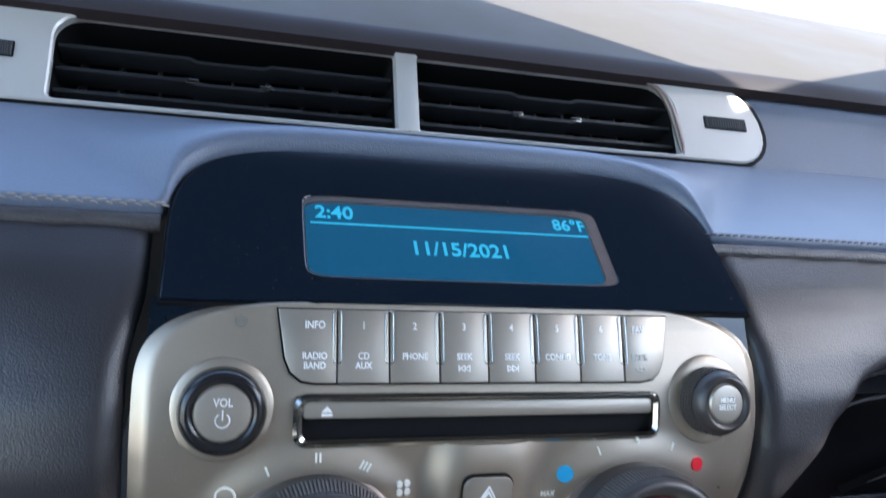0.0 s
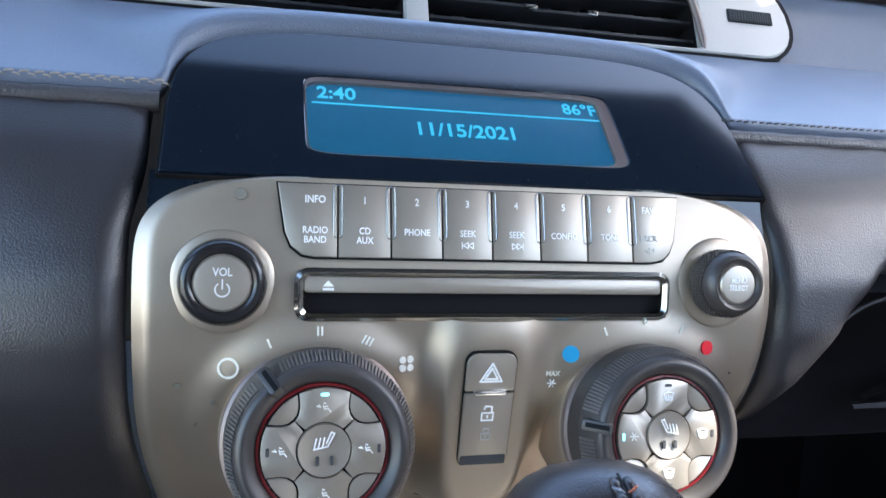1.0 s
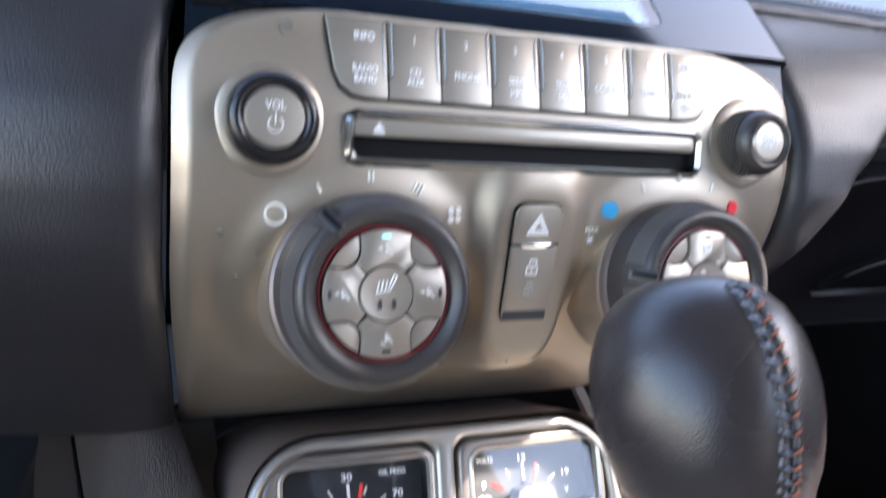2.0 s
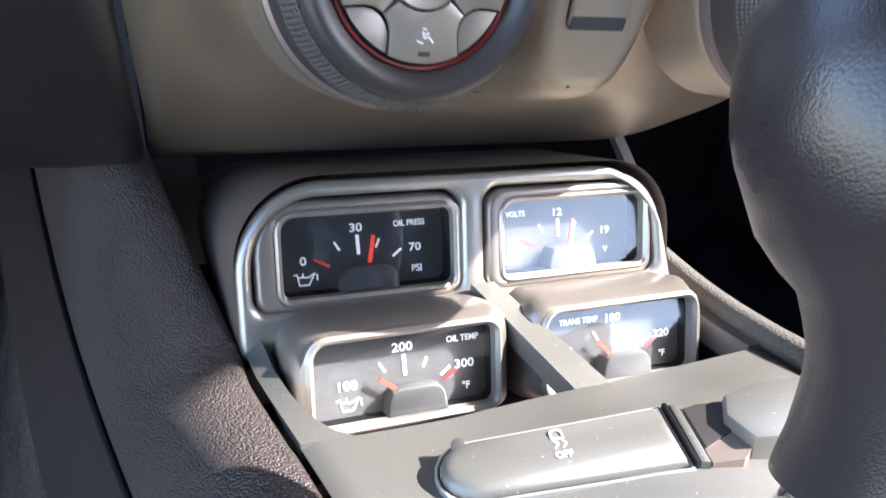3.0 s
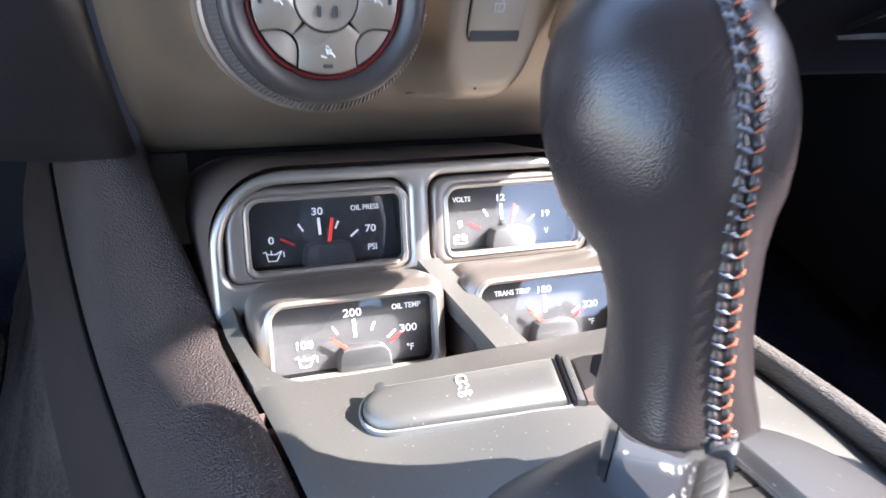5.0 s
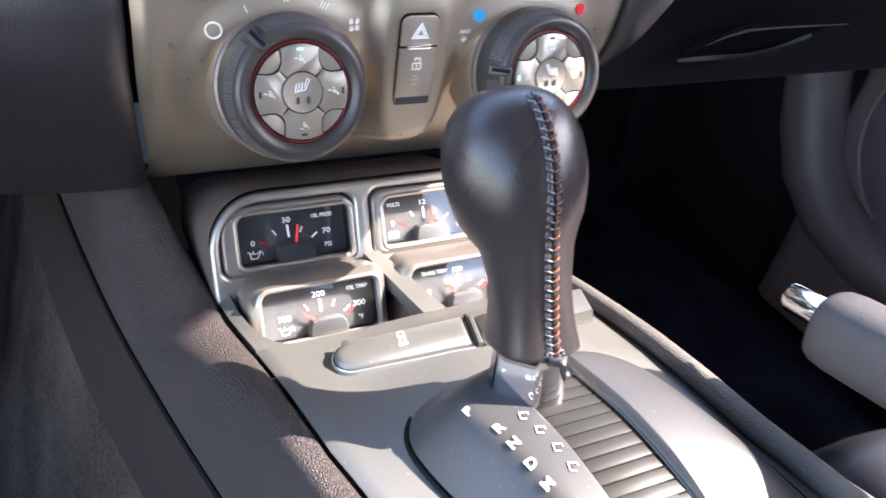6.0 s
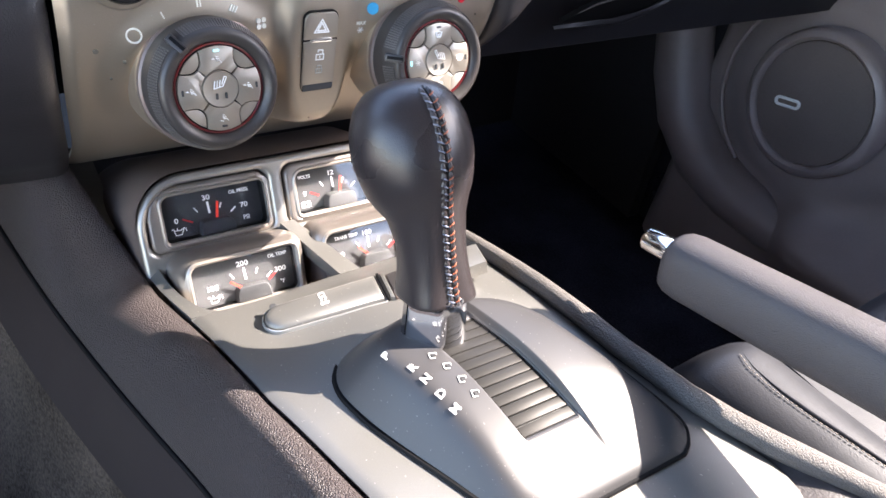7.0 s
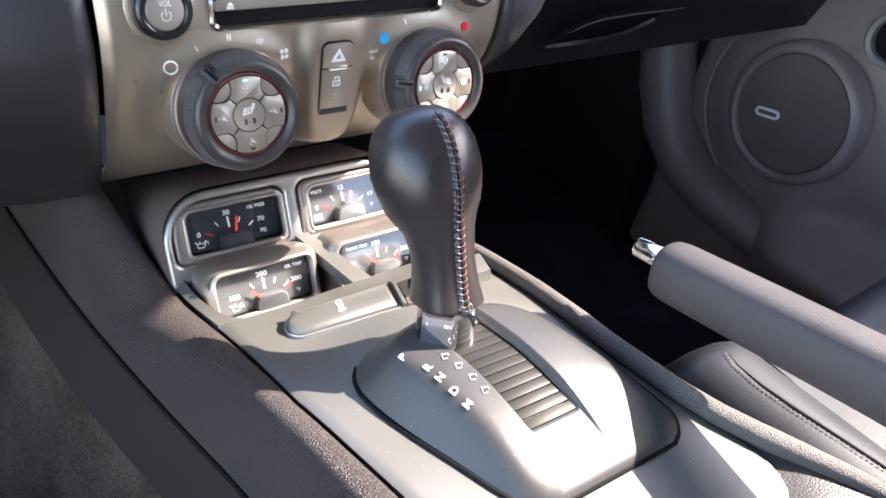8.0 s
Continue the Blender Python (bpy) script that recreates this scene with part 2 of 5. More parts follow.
def ring(outer, inner, m, z0, z1, edge=0.0, bm=None):
    """A frame between two outlines with as many points each."""
    bm = bm or bmesh.new()
    at = lambda o, z: [m @ Vector((x, y, z)) for x, y in o]
    e = edge
    loops = [at(inner, z0), at(outer, z0), at(outer, z1 - e), at(shrink(outer, e), z1), at(shrink(inner, -e), z1), at(inner, z1 - e)]
    rows = [[bm.verts.new(p) for p in loop] for loop in loops]
    n = len(outer)
    for a, b in zip(rows, rows[1:] + rows[:1]):
        for i in range(n):
            j = (i + 1) % n
            bm.faces.new((a[i], a[j], b[j], b[i]))
    return bm


def pierced(outer, holes, m, z0, z1, edge=0.0006):
    """A slab over an outline with holes through it, all rims rounded."""
    bm = bmesh.new()
    rim = []
    for outline, grow in [(outer, edge)] + [(h, -edge) for h in holes]:
        rows = loft(bm, [[m @ Vector((x, y, z)) for x, y in shrink(outline, d)] for d, z in ((0, z0), (0, z1 - edge), (grow * 0.3, z1 - edge * 0.3), (grow, z1))], (False, False))
        top = rows[-1]
        rim += [bm.edges.get((a, b)) for a, b in zip(top, top[1:] + top[:1])]
    bmesh.ops.triangle_fill(bm, use_beauty=True, use_dissolve=False, edges=rim)
    return bm


def turned(profile, m, n=48, bm=None, caps=(True, True)):
    """A turned body: rows of (radius, height) in the frame m."""
    bm = bm or bmesh.new()
    loft(bm, [[m @ Vector((r * math.cos(2 * math.pi * i / n), r * math.sin(2 * math.pi * i / n), h)) for i in range(n)] for r, h in profile], caps)
    return bm


def sheet(f, nu, nv, thick=0.004, bm=None):
    """A shell with thickness over f(u, v) with u and v from 0 to 1."""
    bm = bm or bmesh.new()
    p = [[Vector(f(i / nu, j / nv)) for j in range(nv + 1)] for i in range(nu + 1)]
    def normal(i, j):
        a = p[min(i + 1, nu)][j] - p[max(i - 1, 0)][j]
        b = p[i][min(j + 1, nv)] - p[i][max(j - 1, 0)]
        c = a.cross(b)
        return c.normalized() if c.length > 1e-12 else Vector((0, 0, 1))
    top = [[bm.verts.new(p[i][j]) for j in range(nv + 1)] for i in range(nu + 1)]
    low = [[bm.verts.new(p[i][j] - normal(i, j) * thick) for j in range(nv + 1)] for i in range(nu + 1)]
    for i in range(nu):
        for j in range(nv):
            bm.faces.new((top[i][j], top[i + 1][j], top[i + 1][j + 1], top[i][j + 1]))
            bm.faces.new((low[i][j], low[i][j + 1], low[i + 1][j + 1], low[i + 1][j]))
    for i in range(nu):
        bm.faces.new((top[i][0], low[i][0], low[i + 1][0], top[i + 1][0]))
        bm.faces.new((top[i][nv], top[i + 1][nv], low[i + 1][nv], low[i][nv]))
    for j in range(nv):
        bm.faces.new((top[0][j], top[0][j + 1], low[0][j + 1], low[0][j]))
        bm.faces.new((top[nu][j], low[nu][j], low[nu][j + 1], top[nu][j + 1]))
    return bm


def tube(path, radius, n=8, bm=None, flat=1.0):
    """A round cord along places; radius: a number or one for each place."""
    bm = bm or bmesh.new()
    path = [Vector(p) for p in path]
    loops = []
    for k, p in enumerate(path):
        way = (path[min(k + 1, len(path) - 1)] - path[max(k - 1, 0)]).normalized()
        side = way.cross(Vector((0, 0, 1)))
        side = side.normalized() if side.length > 1e-4 else Vector((1, 0, 0))
        up = side.cross(way)
        r = radius[k] if isinstance(radius, (list, tuple)) else radius
        loops.append([p + side * (r * math.cos(2 * math.pi * i / n)) + up * (r * flat * math.sin(2 * math.pi * i / n)) for i in range(n)])
    loft(bm, loops)
    return bm


def bar(m, cx, cy, w, h, angle=0.0, z0=0.0, z1=0.0003, bm=None):
    """A small printed bar in the frame m, turned by angle degrees anticlockwise."""
    a = radians(angle)
    c, s = math.cos(a), math.sin(a)
    return plate([(cx + x * c - y * s, cy + x * s + y * c) for x, y in ((w / 2, h / 2), (-w / 2, h / 2), (-w / 2, -h / 2), (w / 2, -h / 2))], m, z0, z1, bm=bm)


def lines(m, strokes, width, bm=None, z1=0.0003):
    """Printed strokes: lists of places in the frame m."""
    bm = bm or bmesh.new()
    for s in strokes:
        for (x0, y0), (x1, y1) in zip(s, s[1:]):
            d = math.hypot(x1 - x0, y1 - y0)
            bar(m, (x0 + x1) / 2, (y0 + y1) / 2, d + width * 0.7, width, math.degrees(math.atan2(y1 - y0, x1 - x0)), 0, z1, bm)
    return bm


def writing(text, m, size, material, parent, cx=0.0, cy=0.0, wide=1.0, turn=0.0, name="lettering", space=1.0, bold=0.016):
    """Printed words with their middle at (cx, cy) of the frame m."""
    data = bpy.data.curves.new("words", "FONT")
    data.body, data.size, data.align_x, data.align_y = text, size, "CENTER", "CENTER"
    data.extrude, data.space_character, data.resolution_u, data.offset = 0.00012, space, 3, size * bold
    ob = bpy.data.objects.new("words", data)
    me = bpy.data.meshes.new_from_object(ob)
    bm = bmesh.new()
    bm.from_mesh(me)
    bpy.data.objects.remove(ob)
    bpy.data.meshes.remove(me)
    bm.transform(m @ pose(cx, cy, 0.0002, 0, 0, turn) @ Matrix.Diagonal((wide, 1, 1, 1)))
    return part(name, bm, material, parent, smooth=0)


def mix(a, b, t):
    return a + (b - a) * t


def smooth_step(t):
    t = min(1.0, max(0.0, t))
    return t * t * (3 - 2 * t)


def along(xs, ys, x):
    return float(np.interp(x, xs, ys))


# ---- the centre stack: fascia, display, buttons, knobs ----
STACK_Z = (0.436, 0.450, 0.462, 0.473, 0.484, 0.496, 0.512, 0.540, 0.560, 0.580, 0.600, 0.620, 0.640)
STACK_Y = (0.136, 0.109, 0.090, 0.0755, 0.0628, 0.0484, 0.0328, 0.014, 0.004, -0.001, -0.001, 0.005, 0.0135)
KNOB_X, KNOB_Z = 0.0575, 0.556


def stack_y(z):
    return sum(along(STACK_Z, STACK_Y, z + d) for d in (-0.006, -0.003, 0, 0.003, 0.006)) / 5


def fascia_half(z):
    if z > 0.602:
        t = min(1.0, (z - 0.602) / 0.0385)
        return 0.1130 - 0.050 * (1 - math.sqrt(max(0.0, 1 - t ** 5)))
    return mix(0.1055, 0.1130, smooth_step((z - 0.46) / 0.11))


def fascia_y(x, z):
    y = stack_y(z)
    near = fascia_half(z) - abs(x + 0.002)
    y += 0.0030 * (1 - smooth_step(near / 0.006)) ** 1.5
    r = math.hypot(abs(x) - KNOB_X, (z - KNOB_Z) * 1.02)
    y -= 0.0032 * smooth_step((0.0470 - r) / 0.0145)
    dz = z - 0.563
    q = (((abs(x) / 0.0135) ** 3 + abs(dz / (0.0262 if dz > 0 else 0.0310)) ** 3) ** (1 / 3) - 1) * 0.0135
    if q < 0.012:
        y = mix(y, min(y, -0.0066), smooth_step((0.012 - q) / 0.012))
    if abs(x) < 0.0645 and abs(z - 0.6052) < 0.0068:
        y += 0.010
    return y


def fascia(u, v):
    z = mix(0.446, 0.6405, 1 - (1 - v) ** 1.8)
    x = (2 * u - 1) * fascia_half(z) - 0.002
    return (x, fascia_y(x, z), z)


stack = thing("centre_stack", (0, 0.05, 0.48), "satin silver radio and climate panel with black display", "control panel")
part("fascia", sheet(fascia, 150, 120, 0.003), SILVER, stack, "satin silver fascia with a few dust specks", smooth=60)

# black display lens that leans back above the fascia, with the screen set into it
LENS = plane_frame((0, 0.0145, 0.6412), (1, 0, 0), (0, 0.054, 0.0415))
LENS_H = 0.0752


def lens_edge(a, grow=0.0):
    """The rim of the display lens: an arch with full corners over a straight foot."""
    c, s = math.cos(a), math.sin(a)
    if s >= 0:
        return (0.0006 + math.copysign(abs(c) ** 0.40, c) * (0.1088 + grow), s ** 0.40 * (LENS_H + grow))
    return (0.0006 + math.copysign(abs(c) ** 0.12, c) * (0.1088 + grow), -0.0006 - grow)


def lens_outline(grow=0.0):
    return [lens_edge(2 * math.pi * i / 64, grow) for i in range(64)]


def screen_outline(grow=0.0):
    n = 64
    out = []
    for i in range(n):
        a = 2 * math.pi * i / n
        c, s = math.cos(a), math.sin(a)
        out.append((-0.0025 + math.copysign(abs(c) ** 0.16, c) * (0.0597 + grow), 0.0303 + math.copysign(abs(s) ** 0.16, s) * (0.0200 + grow)))
    return out


part("display_lens", ring(lens_outline(), screen_outline(), LENS, -0.004, 0.0, 0.0004), GLOSS_BLACK, stack, "glossy black display surround")
part("screen_recess", ring(screen_outline(0.0005), [(x * 0.955 - 0.0022, 0.0303 + (y - 0.0303) * 0.93 - 0.0008) for x, y in screen_outline()], LENS, -0.0030, -0.0006), BROWN_GREY, stack)
screen = part("screen", plate(screen_outline(0.0008), LENS, -0.006, -0.0024), SCREEN, stack, "lit blue screen with clock and date")
ON_SCREEN = LENS @ Matrix.Translation((0, 0, -0.0023))
writing("2:40", ON_SCREEN, 0.0088, LCD_TEXT, screen, -0.0505, 0.0428, 0.95)
writing("86°F", ON_SCREEN, 0.0082, LCD_TEXT, screen, 0.0450, 0.0428, 0.95)
writing("11/15/2021", ON_SCREEN, 0.0092, LCD_TEXT, screen, -0.0035, 0.0268, 0.95)
cover = part("screen_glass", plate(screen_outline(0.0), LENS, -0.0010, -0.0003), GLASS, stack, "clear display glass")
cover.visible_shadow = False
part("rule", bar(ON_SCREEN, -0.0025, 0.0375, 0.114, 0.0006), LCD_TEXT, screen)
part("display_corner", sheet(lambda u, v: ((2 * u - 1) * mix(0.1118, 0.1096, v) - 0.0012, stack_y(mix(0.600, 0.6405, v)) + 0.0030 , mix(0.600, 0.6405, v)), 60, 12, 0.003), GLOSS_BLACK, stack, smooth=60)
part("lens_rim", ring(lens_outline(0.0008), lens_outline(0.0002), LENS, -0.006, -0.0010, 0.0002), BLACK, stack)

# row of eight preset buttons
ROW = plane_frame((0, 0.0026, 0.6168), (1, 0, 0), (0, 0.0095, 0.0226))
KEY_W, KEY_H = 0.01742, 0.0238
key_back = [(0.0712, KEY_H + 0.0005), (-0.0724, KEY_H + 0.0005), (-0.0700, 0.0080), (-0.0680, 0.0031), (-0.0643, 0.0001), (-0.0600, -0.0006), (0.0590, -0.0006), (0.0638, 0.0003), (0.0668, 0.0033), (0.0688, 0.0080)]
part("button_well", plate(key_back, ROW, -0.006, -0.0004), BLACK, stack)
PRESETS = (("INFO", "RADIO\nBAND"), ("1", "CD\nAUX"), ("2", "PHONE"), ("3", "SEEK"), ("4", "SEEK"), ("5", "CONFIG"), ("6", "TONE"), ("FAV", "BACK"))
for k, (upper, lower) in enumerate(PRESETS):
    x0 = -0.0527 + (k - 1) * KEY_W + 0.0003
    x1 = x0 + KEY_W - 0.0006
    low0, low1, top0, top1 = x0, x1, x0, x1
    if k == 0:
        x0, low0, top0 = -0.0690, -0.0645, -0.0718
    if k == 7:
        x1, low1, top1 = 0.0665, 0.0635, 0.0706
    outline = [(top1, KEY_H), (top0, KEY_H)]
    if k == 0:
        outline += [(-0.0694, 0.0080), (-0.0675, 0.0035), (-0.0640, 0.0007), (-0.0600, 0.0)]
    else:
        outline += [(low0, 0.0)]
    if k == 7:
        outline += [(0.0590, 0.0), (0.0634, 0.0008), (0.0662, 0.0036), (0.0682, 0.0080)]
    else:
        outline += [(low1, 0.0)]
    switch_key = part("preset_button", plate(outline, ROW, -0.003, 0.0006, 0.0003), SILVER_BUTTON, stack)
    mid = (x0 + x1) / 2 + (0.001 if k == 0 else -0.001 if k == 7 else 0)
    face = ROW @ Matrix.Translation((0, 0, 0.0006))
    writing(upper, face, 0.0034, WHITE, switch_key, mid, 0.0186, 0.85)
    two = "\n" in lower or lower in ("SEEK", "BACK")
    if "\n" in lower:
        writing(lower, face, 0.0031, WHITE, switch_key, mid, 0.0070, 0.85)
    else:
        writing(lower, face, 0.0031, WHITE if k < 7 else FAINT, switch_key, mid, 0.0085, 0.85)
    if lower == "SEEK":
        d = -1 if k == 3 else 1
        s = []
        for o in (-0.0009, 0.0009):
            s.append([(mid + o - d * 0.0009, 0.0056), (mid + o + d * 0.0009, 0.0046), (mid + o - d * 0.0009, 0.0036), (mid + o - d * 0.0009, 0.0056)])
        s.append([(mid + d * 0.0021, 0.0056), (mid + d * 0.0021, 0.0036)])
        part("skip_arrow", lines(face, s, 0.0003), WHITE, switch_key, smooth=0)
    if lower == "BACK":
        part("back_arrow", lines(face, [[(mid - 0.0016, 0.0044), (mid, 0.0056), (mid, 0.0049), (mid + 0.0016, 0.0049), (mid + 0.0016, 0.0039), (mid, 0.0039), (mid, 0.0032), (mid - 0.0016, 0.0044)]], 0.0003), FAINT, switch_key, smooth=0)
    if k:
        slot = ROW @ Matrix.Translation((-0.0527 + (k - 1) * KEY_W, 0.0148, 0.0004))
        part("slot_rim", ring(rounded(0.0030, 0.0178, 0.0013), rounded(0.0024, 0.0171, 0.0010), slot, -0.002, 0.0006, 0.0002), SLOT_CHROME, stack, "thin bright rim round a slot")
        part("slot_light", plate(rounded(0.0025, 0.0172, 0.0010), slot, -0.002, -0.0004), BLACK, stack)

# volume and menu knobs
for x0, words, tag in ((-0.0880, "VOL", "volume_knob"), (0.0868, "MENU\nSELECT", "menu_knob")):
    base = lean((x0, 0.002, 0.6085 if x0 < 0 else 0.6098), 14)
    big = tag == "volume_knob"
    part("knob_skirt", turned([(0.0172, -0.003), (0.0160, 0.0002), (0.0148, 0.0009), (0.0120, 0.001)], base), SILVER, stack)
    r = 0.0128 if big else 0.0112
    h = 0.0095 if big else 0.0130
    knob = part(tag, turned([(r + 0.0008, 0.0), (r + 0.0006, h * 0.55), (r, h * 0.8), (r - 0.001, h * 0.95), (r - 0.0022, h), (r - 0.0036, h - 0.0006), (r - 0.0042, h - 0.0018)], base), KNURL if not big else RING_BLACK, stack, "black turning knob with a silver cap", smooth=50)
    cap = part("cap", turned([(r - 0.0040, h - 0.004), (r - 0.0040, h - 0.0012), (r - 0.0047, h - 0.0004), (r - 0.006, h - 0.0002)], base), SILVER_BUTTON, knob)
    face = base @ Matrix.Translation((0, 0, h - 0.0002))
    if big:
        writing("VOL", face, 0.0035, WHITE, knob, 0, 0.0032, 0.85)
        power = [[(0.0021 * math.sin(radians(a)), -0.0020 + 0.0021 * math.cos(radians(a))) for a in range(38, 325, 15)], [(0, -0.0018), (0, 0.0010)]]
        part("power_mark", lines(face, power, 0.00042), WHITE, knob, smooth=0)
    else:
        writing(words, face, 0.0026, WHITE, knob, 0, 0, 0.85)
        bm = bmesh.new()
        for i in range(60):
            a = radians(6 * i)
            for j in range(5):
                c = base @ Vector(((r + 0.0006) * math.cos(a), (r + 0.0006) * math.sin(a), 0.0015 + 0.0016 * j))
                bmesh.ops.create_cube(bm, size=0.0008, matrix=Matrix.Translation(c))
        part("grip", bm, KNURL, knob, smooth=0)

# disc slot
CD = plane_frame((0, -0.0005, 0.6052), (1, 0, 0), (0, 0.20, 1))
part("slot_frame", ring(rounded(0.1326, 0.0172, 0.0046, 6), rounded(0.1268, 0.0122, 0.0026, 6), CD, -0.003, 0.0014, 0.0012), SLOT_CHROME, stack, "bright chrome frame round the disc slot")
part("disc_slot", plate(rounded(0.1280, 0.0130, 0.0020), CD, -0.006, -0.0036), BLACK, stack, "black disc slot")
part("slot_flap", plate(rounded(0.1262, 0.0054, 0.0012, 4, 0, 0.0032), CD, -0.005, -0.0004, 0.0005), SILVER_BUTTON, stack)
eject = CD @ Matrix.Translation((-0.0555, 0.0030, -0.0004))
mark = plate([(0.0018, -0.0004), (0, 0.0016), (-0.0018, -0.0004)], eject, 0, 0.0003)
bar(eject, 0, -0.0013, 0.0036, 0.0008, bm=mark)
part("eject_mark", mark, WHITE, stack, smooth=0)


# climate knobs with their push buttons
def petal(k, hub, rim):
    """One arm of the cross of buttons round the hub."""
    out = [(hub * math.cos(radians(q)), hub * math.sin(radians(q))) for q in (-42, -28, -14, 0, 14, 28, 42)]
    out += [(0.0088, 0.0086), (0.0104, 0.0076), (0.0124, 0.0072), (0.0146, 0.0073)]
    out += [(rim * math.cos(radians(q)), rim * math.sin(radians(q))) for q in (24, 16, 8, 0, -8, -16, -24)]
    out += [(0.0146, -0.0073), (0.0124, -0.0072), (0.0104, -0.0076), (0.0088, -0.0086)]
    c, s = (1, 0, -1, 0)[k], (0, 1, 0, -1)[k]
    return [(x * c - y * s, x * s + y * c) for x, y in out]


def corner(k, rim):
    """The small key between two arms of the cross."""
    out = [(0.0092, 0.0092), (0.0108, 0.0081), (0.0126, 0.0077), (0.0146, 0.0078)]
    out += [(rim * math.cos(radians(q)), rim * math.sin(radians(q))) for q in (26, 34, 42, 48, 56, 64)]
    out += [(0.0078, 0.0146), (0.0077, 0.0126), (0.0081, 0.0108)]
    c, s = (1, 0, -1, 0)[k], (0, 1, 0, -1)[k]
    return [(x * c - y * s, x * s + y * c) for x, y in out]


def person_mark(face, ox, oy, arrows):
    s = [[(ox - 0.0003, oy + 0.0013), (ox + 0.0003, oy + 0.0011)], [(ox - 0.0004, oy + 0.0006), (ox - 0.0001, oy - 0.0006), (ox + 0.0010, oy - 0.0004), (ox + 0.0018, oy - 0.0014)], [(ox - 0.0002, oy + 0.0001), (ox + 0.0009, oy + 0.0003)]]
    if arrows:
        s.append([(ox - 0.0024, oy + 0.0004), (ox - 0.0012, oy + 0.0001), (ox - 0.0017, oy + 0.0007)])
    else:
        s.append([(ox - 0.0016, oy - 0.0012), (ox - 0.0004, oy - 0.0016)])
    return lines(face, s, 0.00036)


def climate_knob(side):
    centre = Vector((side * KNOB_X, -0.030, 0.5658))
    m = lean(centre, 17)
    dial = part("climate_knob", turned([(0.0303, -0.034), (0.0303, -0.021), (0.0296, -0.019), (0.0292, -0.0125), (0.0288, -0.0108), (0.0262, -0.0024), (0.0254, -0.0012), (0.0242, -0.0006), (0.0228, -0.0010), (0.0208, -0.0026), (0.0201, -0.0040), (0.0201, -0.006)], m, 72), KNURL, stack, "black rubber climate dial with silver push buttons", smooth=45)
    part("housing", turned([(0.0318, -0.046), (0.0314, -0.0300), (0.0311, -0.0245), (0.0308, -0.0222), (0.0300, -0.0215)], m, 72), SILVER, dial, "silver knob collar", smooth=60)
    part("base_ring", turned([(0.0306, -0.0225), (0.0310, -0.0215), (0.0306, -0.0195), (0.0296, -0.019)], m, 72, caps=(False, False)), BROWN_GREY, dial)
    part("red_ring", ring(round_outline(0.0201, 64), round_outline(0.0190, 64), m, -0.007, -0.0036, 0.0003), RED_RING, dial, "deep red ring")
    part("button_well", plate(round_outline(0.0190, 48), m, -0.007, -0.0040), BLACK, dial)
    # ribs and dots on the sloped rim
    bm = bmesh.new()
    tip = 128 if side < 0 else 172
    for i in range(144):
        q = 2.5 * i
        if min((q - tip) % 360, (tip - q) % 360) < 9:
            continue
        c, s = math.cos(radians(q)), math.sin(radians(q))
        dots = (tip + 8 < q < tip + 125) if side < 0 else (tip + 8 < q < tip + 110 or 60 < q < tip - 30 or q < 55)
        for t in ([0.10, 0.25, 0.40, 0.55, 0.70, 0.85] if dots else [0.5]):
            r, h = mix(0.0290, 0.0264, t), mix(-0.0106, -0.0027, t)
            w = m @ pose(r * c, r * s, h, 0, 0, q) @ pose(0, 0, 0, 0, -23, 0)
            bmesh.ops.create_cube(bm, size=1, matrix=w @ Matrix.Diagonal((0.0007, 0.00072, 0.0009 if dots else 0.0072, 1)))
    part("grip_ribs", bm, GLINT_RIB, dial, smooth=0)
    # pointer notch
    a = 128 if side < 0 else 172
    notch = m @ pose(0.0262 * math.cos(radians(a)), 0.0262 * math.sin(radians(a)), -0.0034, 0, 0, a) @ pose(0, 0, 0, 0, 40, 0)
    part("pointer", plate(rounded(0.0098, 0.0040, 0.0010), notch, -0.003, 0.0014, 0.0006), KNURL, dial)
    part("pointer_line", bar(notch, -0.0006, -0.0002, 0.0080, 0.0015, 0, 0.0010, 0.0017), BLACK, dial)
    face = m @ Matrix.Translation((0, 0, -0.0026))
    for k in range(4):
        b = part("push_button", plate(petal(k, 0.0084, 0.0186), m, -0.006, -0.0026, 0.0002), SILVER_BUTTON, dial)
    for k in range(4):
        part("push_button", plate(corner(k, 0.0184), m, -0.006, -0.0034, 0.0002), SILVER_BUTTON, dial)
    part("hub_button", turned([(0.0080, -0.006), (0.0080, -0.0026), (0.0077, -0.0021), (0.006, -0.0024), (0.003, -0.0027)], m, 40), SILVER_BUTTON, dial, "round silver seat heater button")
    # marks
    hub = m @ Matrix.Translation((0, 0, -0.0020))
    d = -side
    s = [[(-0.0030, 0.0008), (-0.0024, 0.0036)], [(-0.0018, 0.0009), (-0.0012, 0.0037)], [(-0.0006, 0.0010), (0.0, 0.0038)], [(-0.0032, 0.0004), (0.0010, 0.0012), (0.0030, 0.0050), (0.0020, 0.0054), (0.0006, 0.0022)]]
    part("seat_mark", lines(hub, [[(x * d, y) for x, y in q] for q in s], 0.0004), WHITE, dial, smooth=0)
    for x in (-0.0020, 0.0022):
        part("lamp_window", plate(rounded(0.0010, 0.0028, 0.0005, 3, x, -0.0030), hub, -0.0003, 0.0002), HUB, dial)
    for k, (ax, ay) in enumerate(((1, 0), (0, 1), (-1, 0), (0, -1))):
        cx, cy = ax * 0.0128, ay * 0.0128
        lit = (side < 0 and k == 1) or (side > 0 and k == 2)
        wx, wy = ax * 0.0166, ay * 0.0166
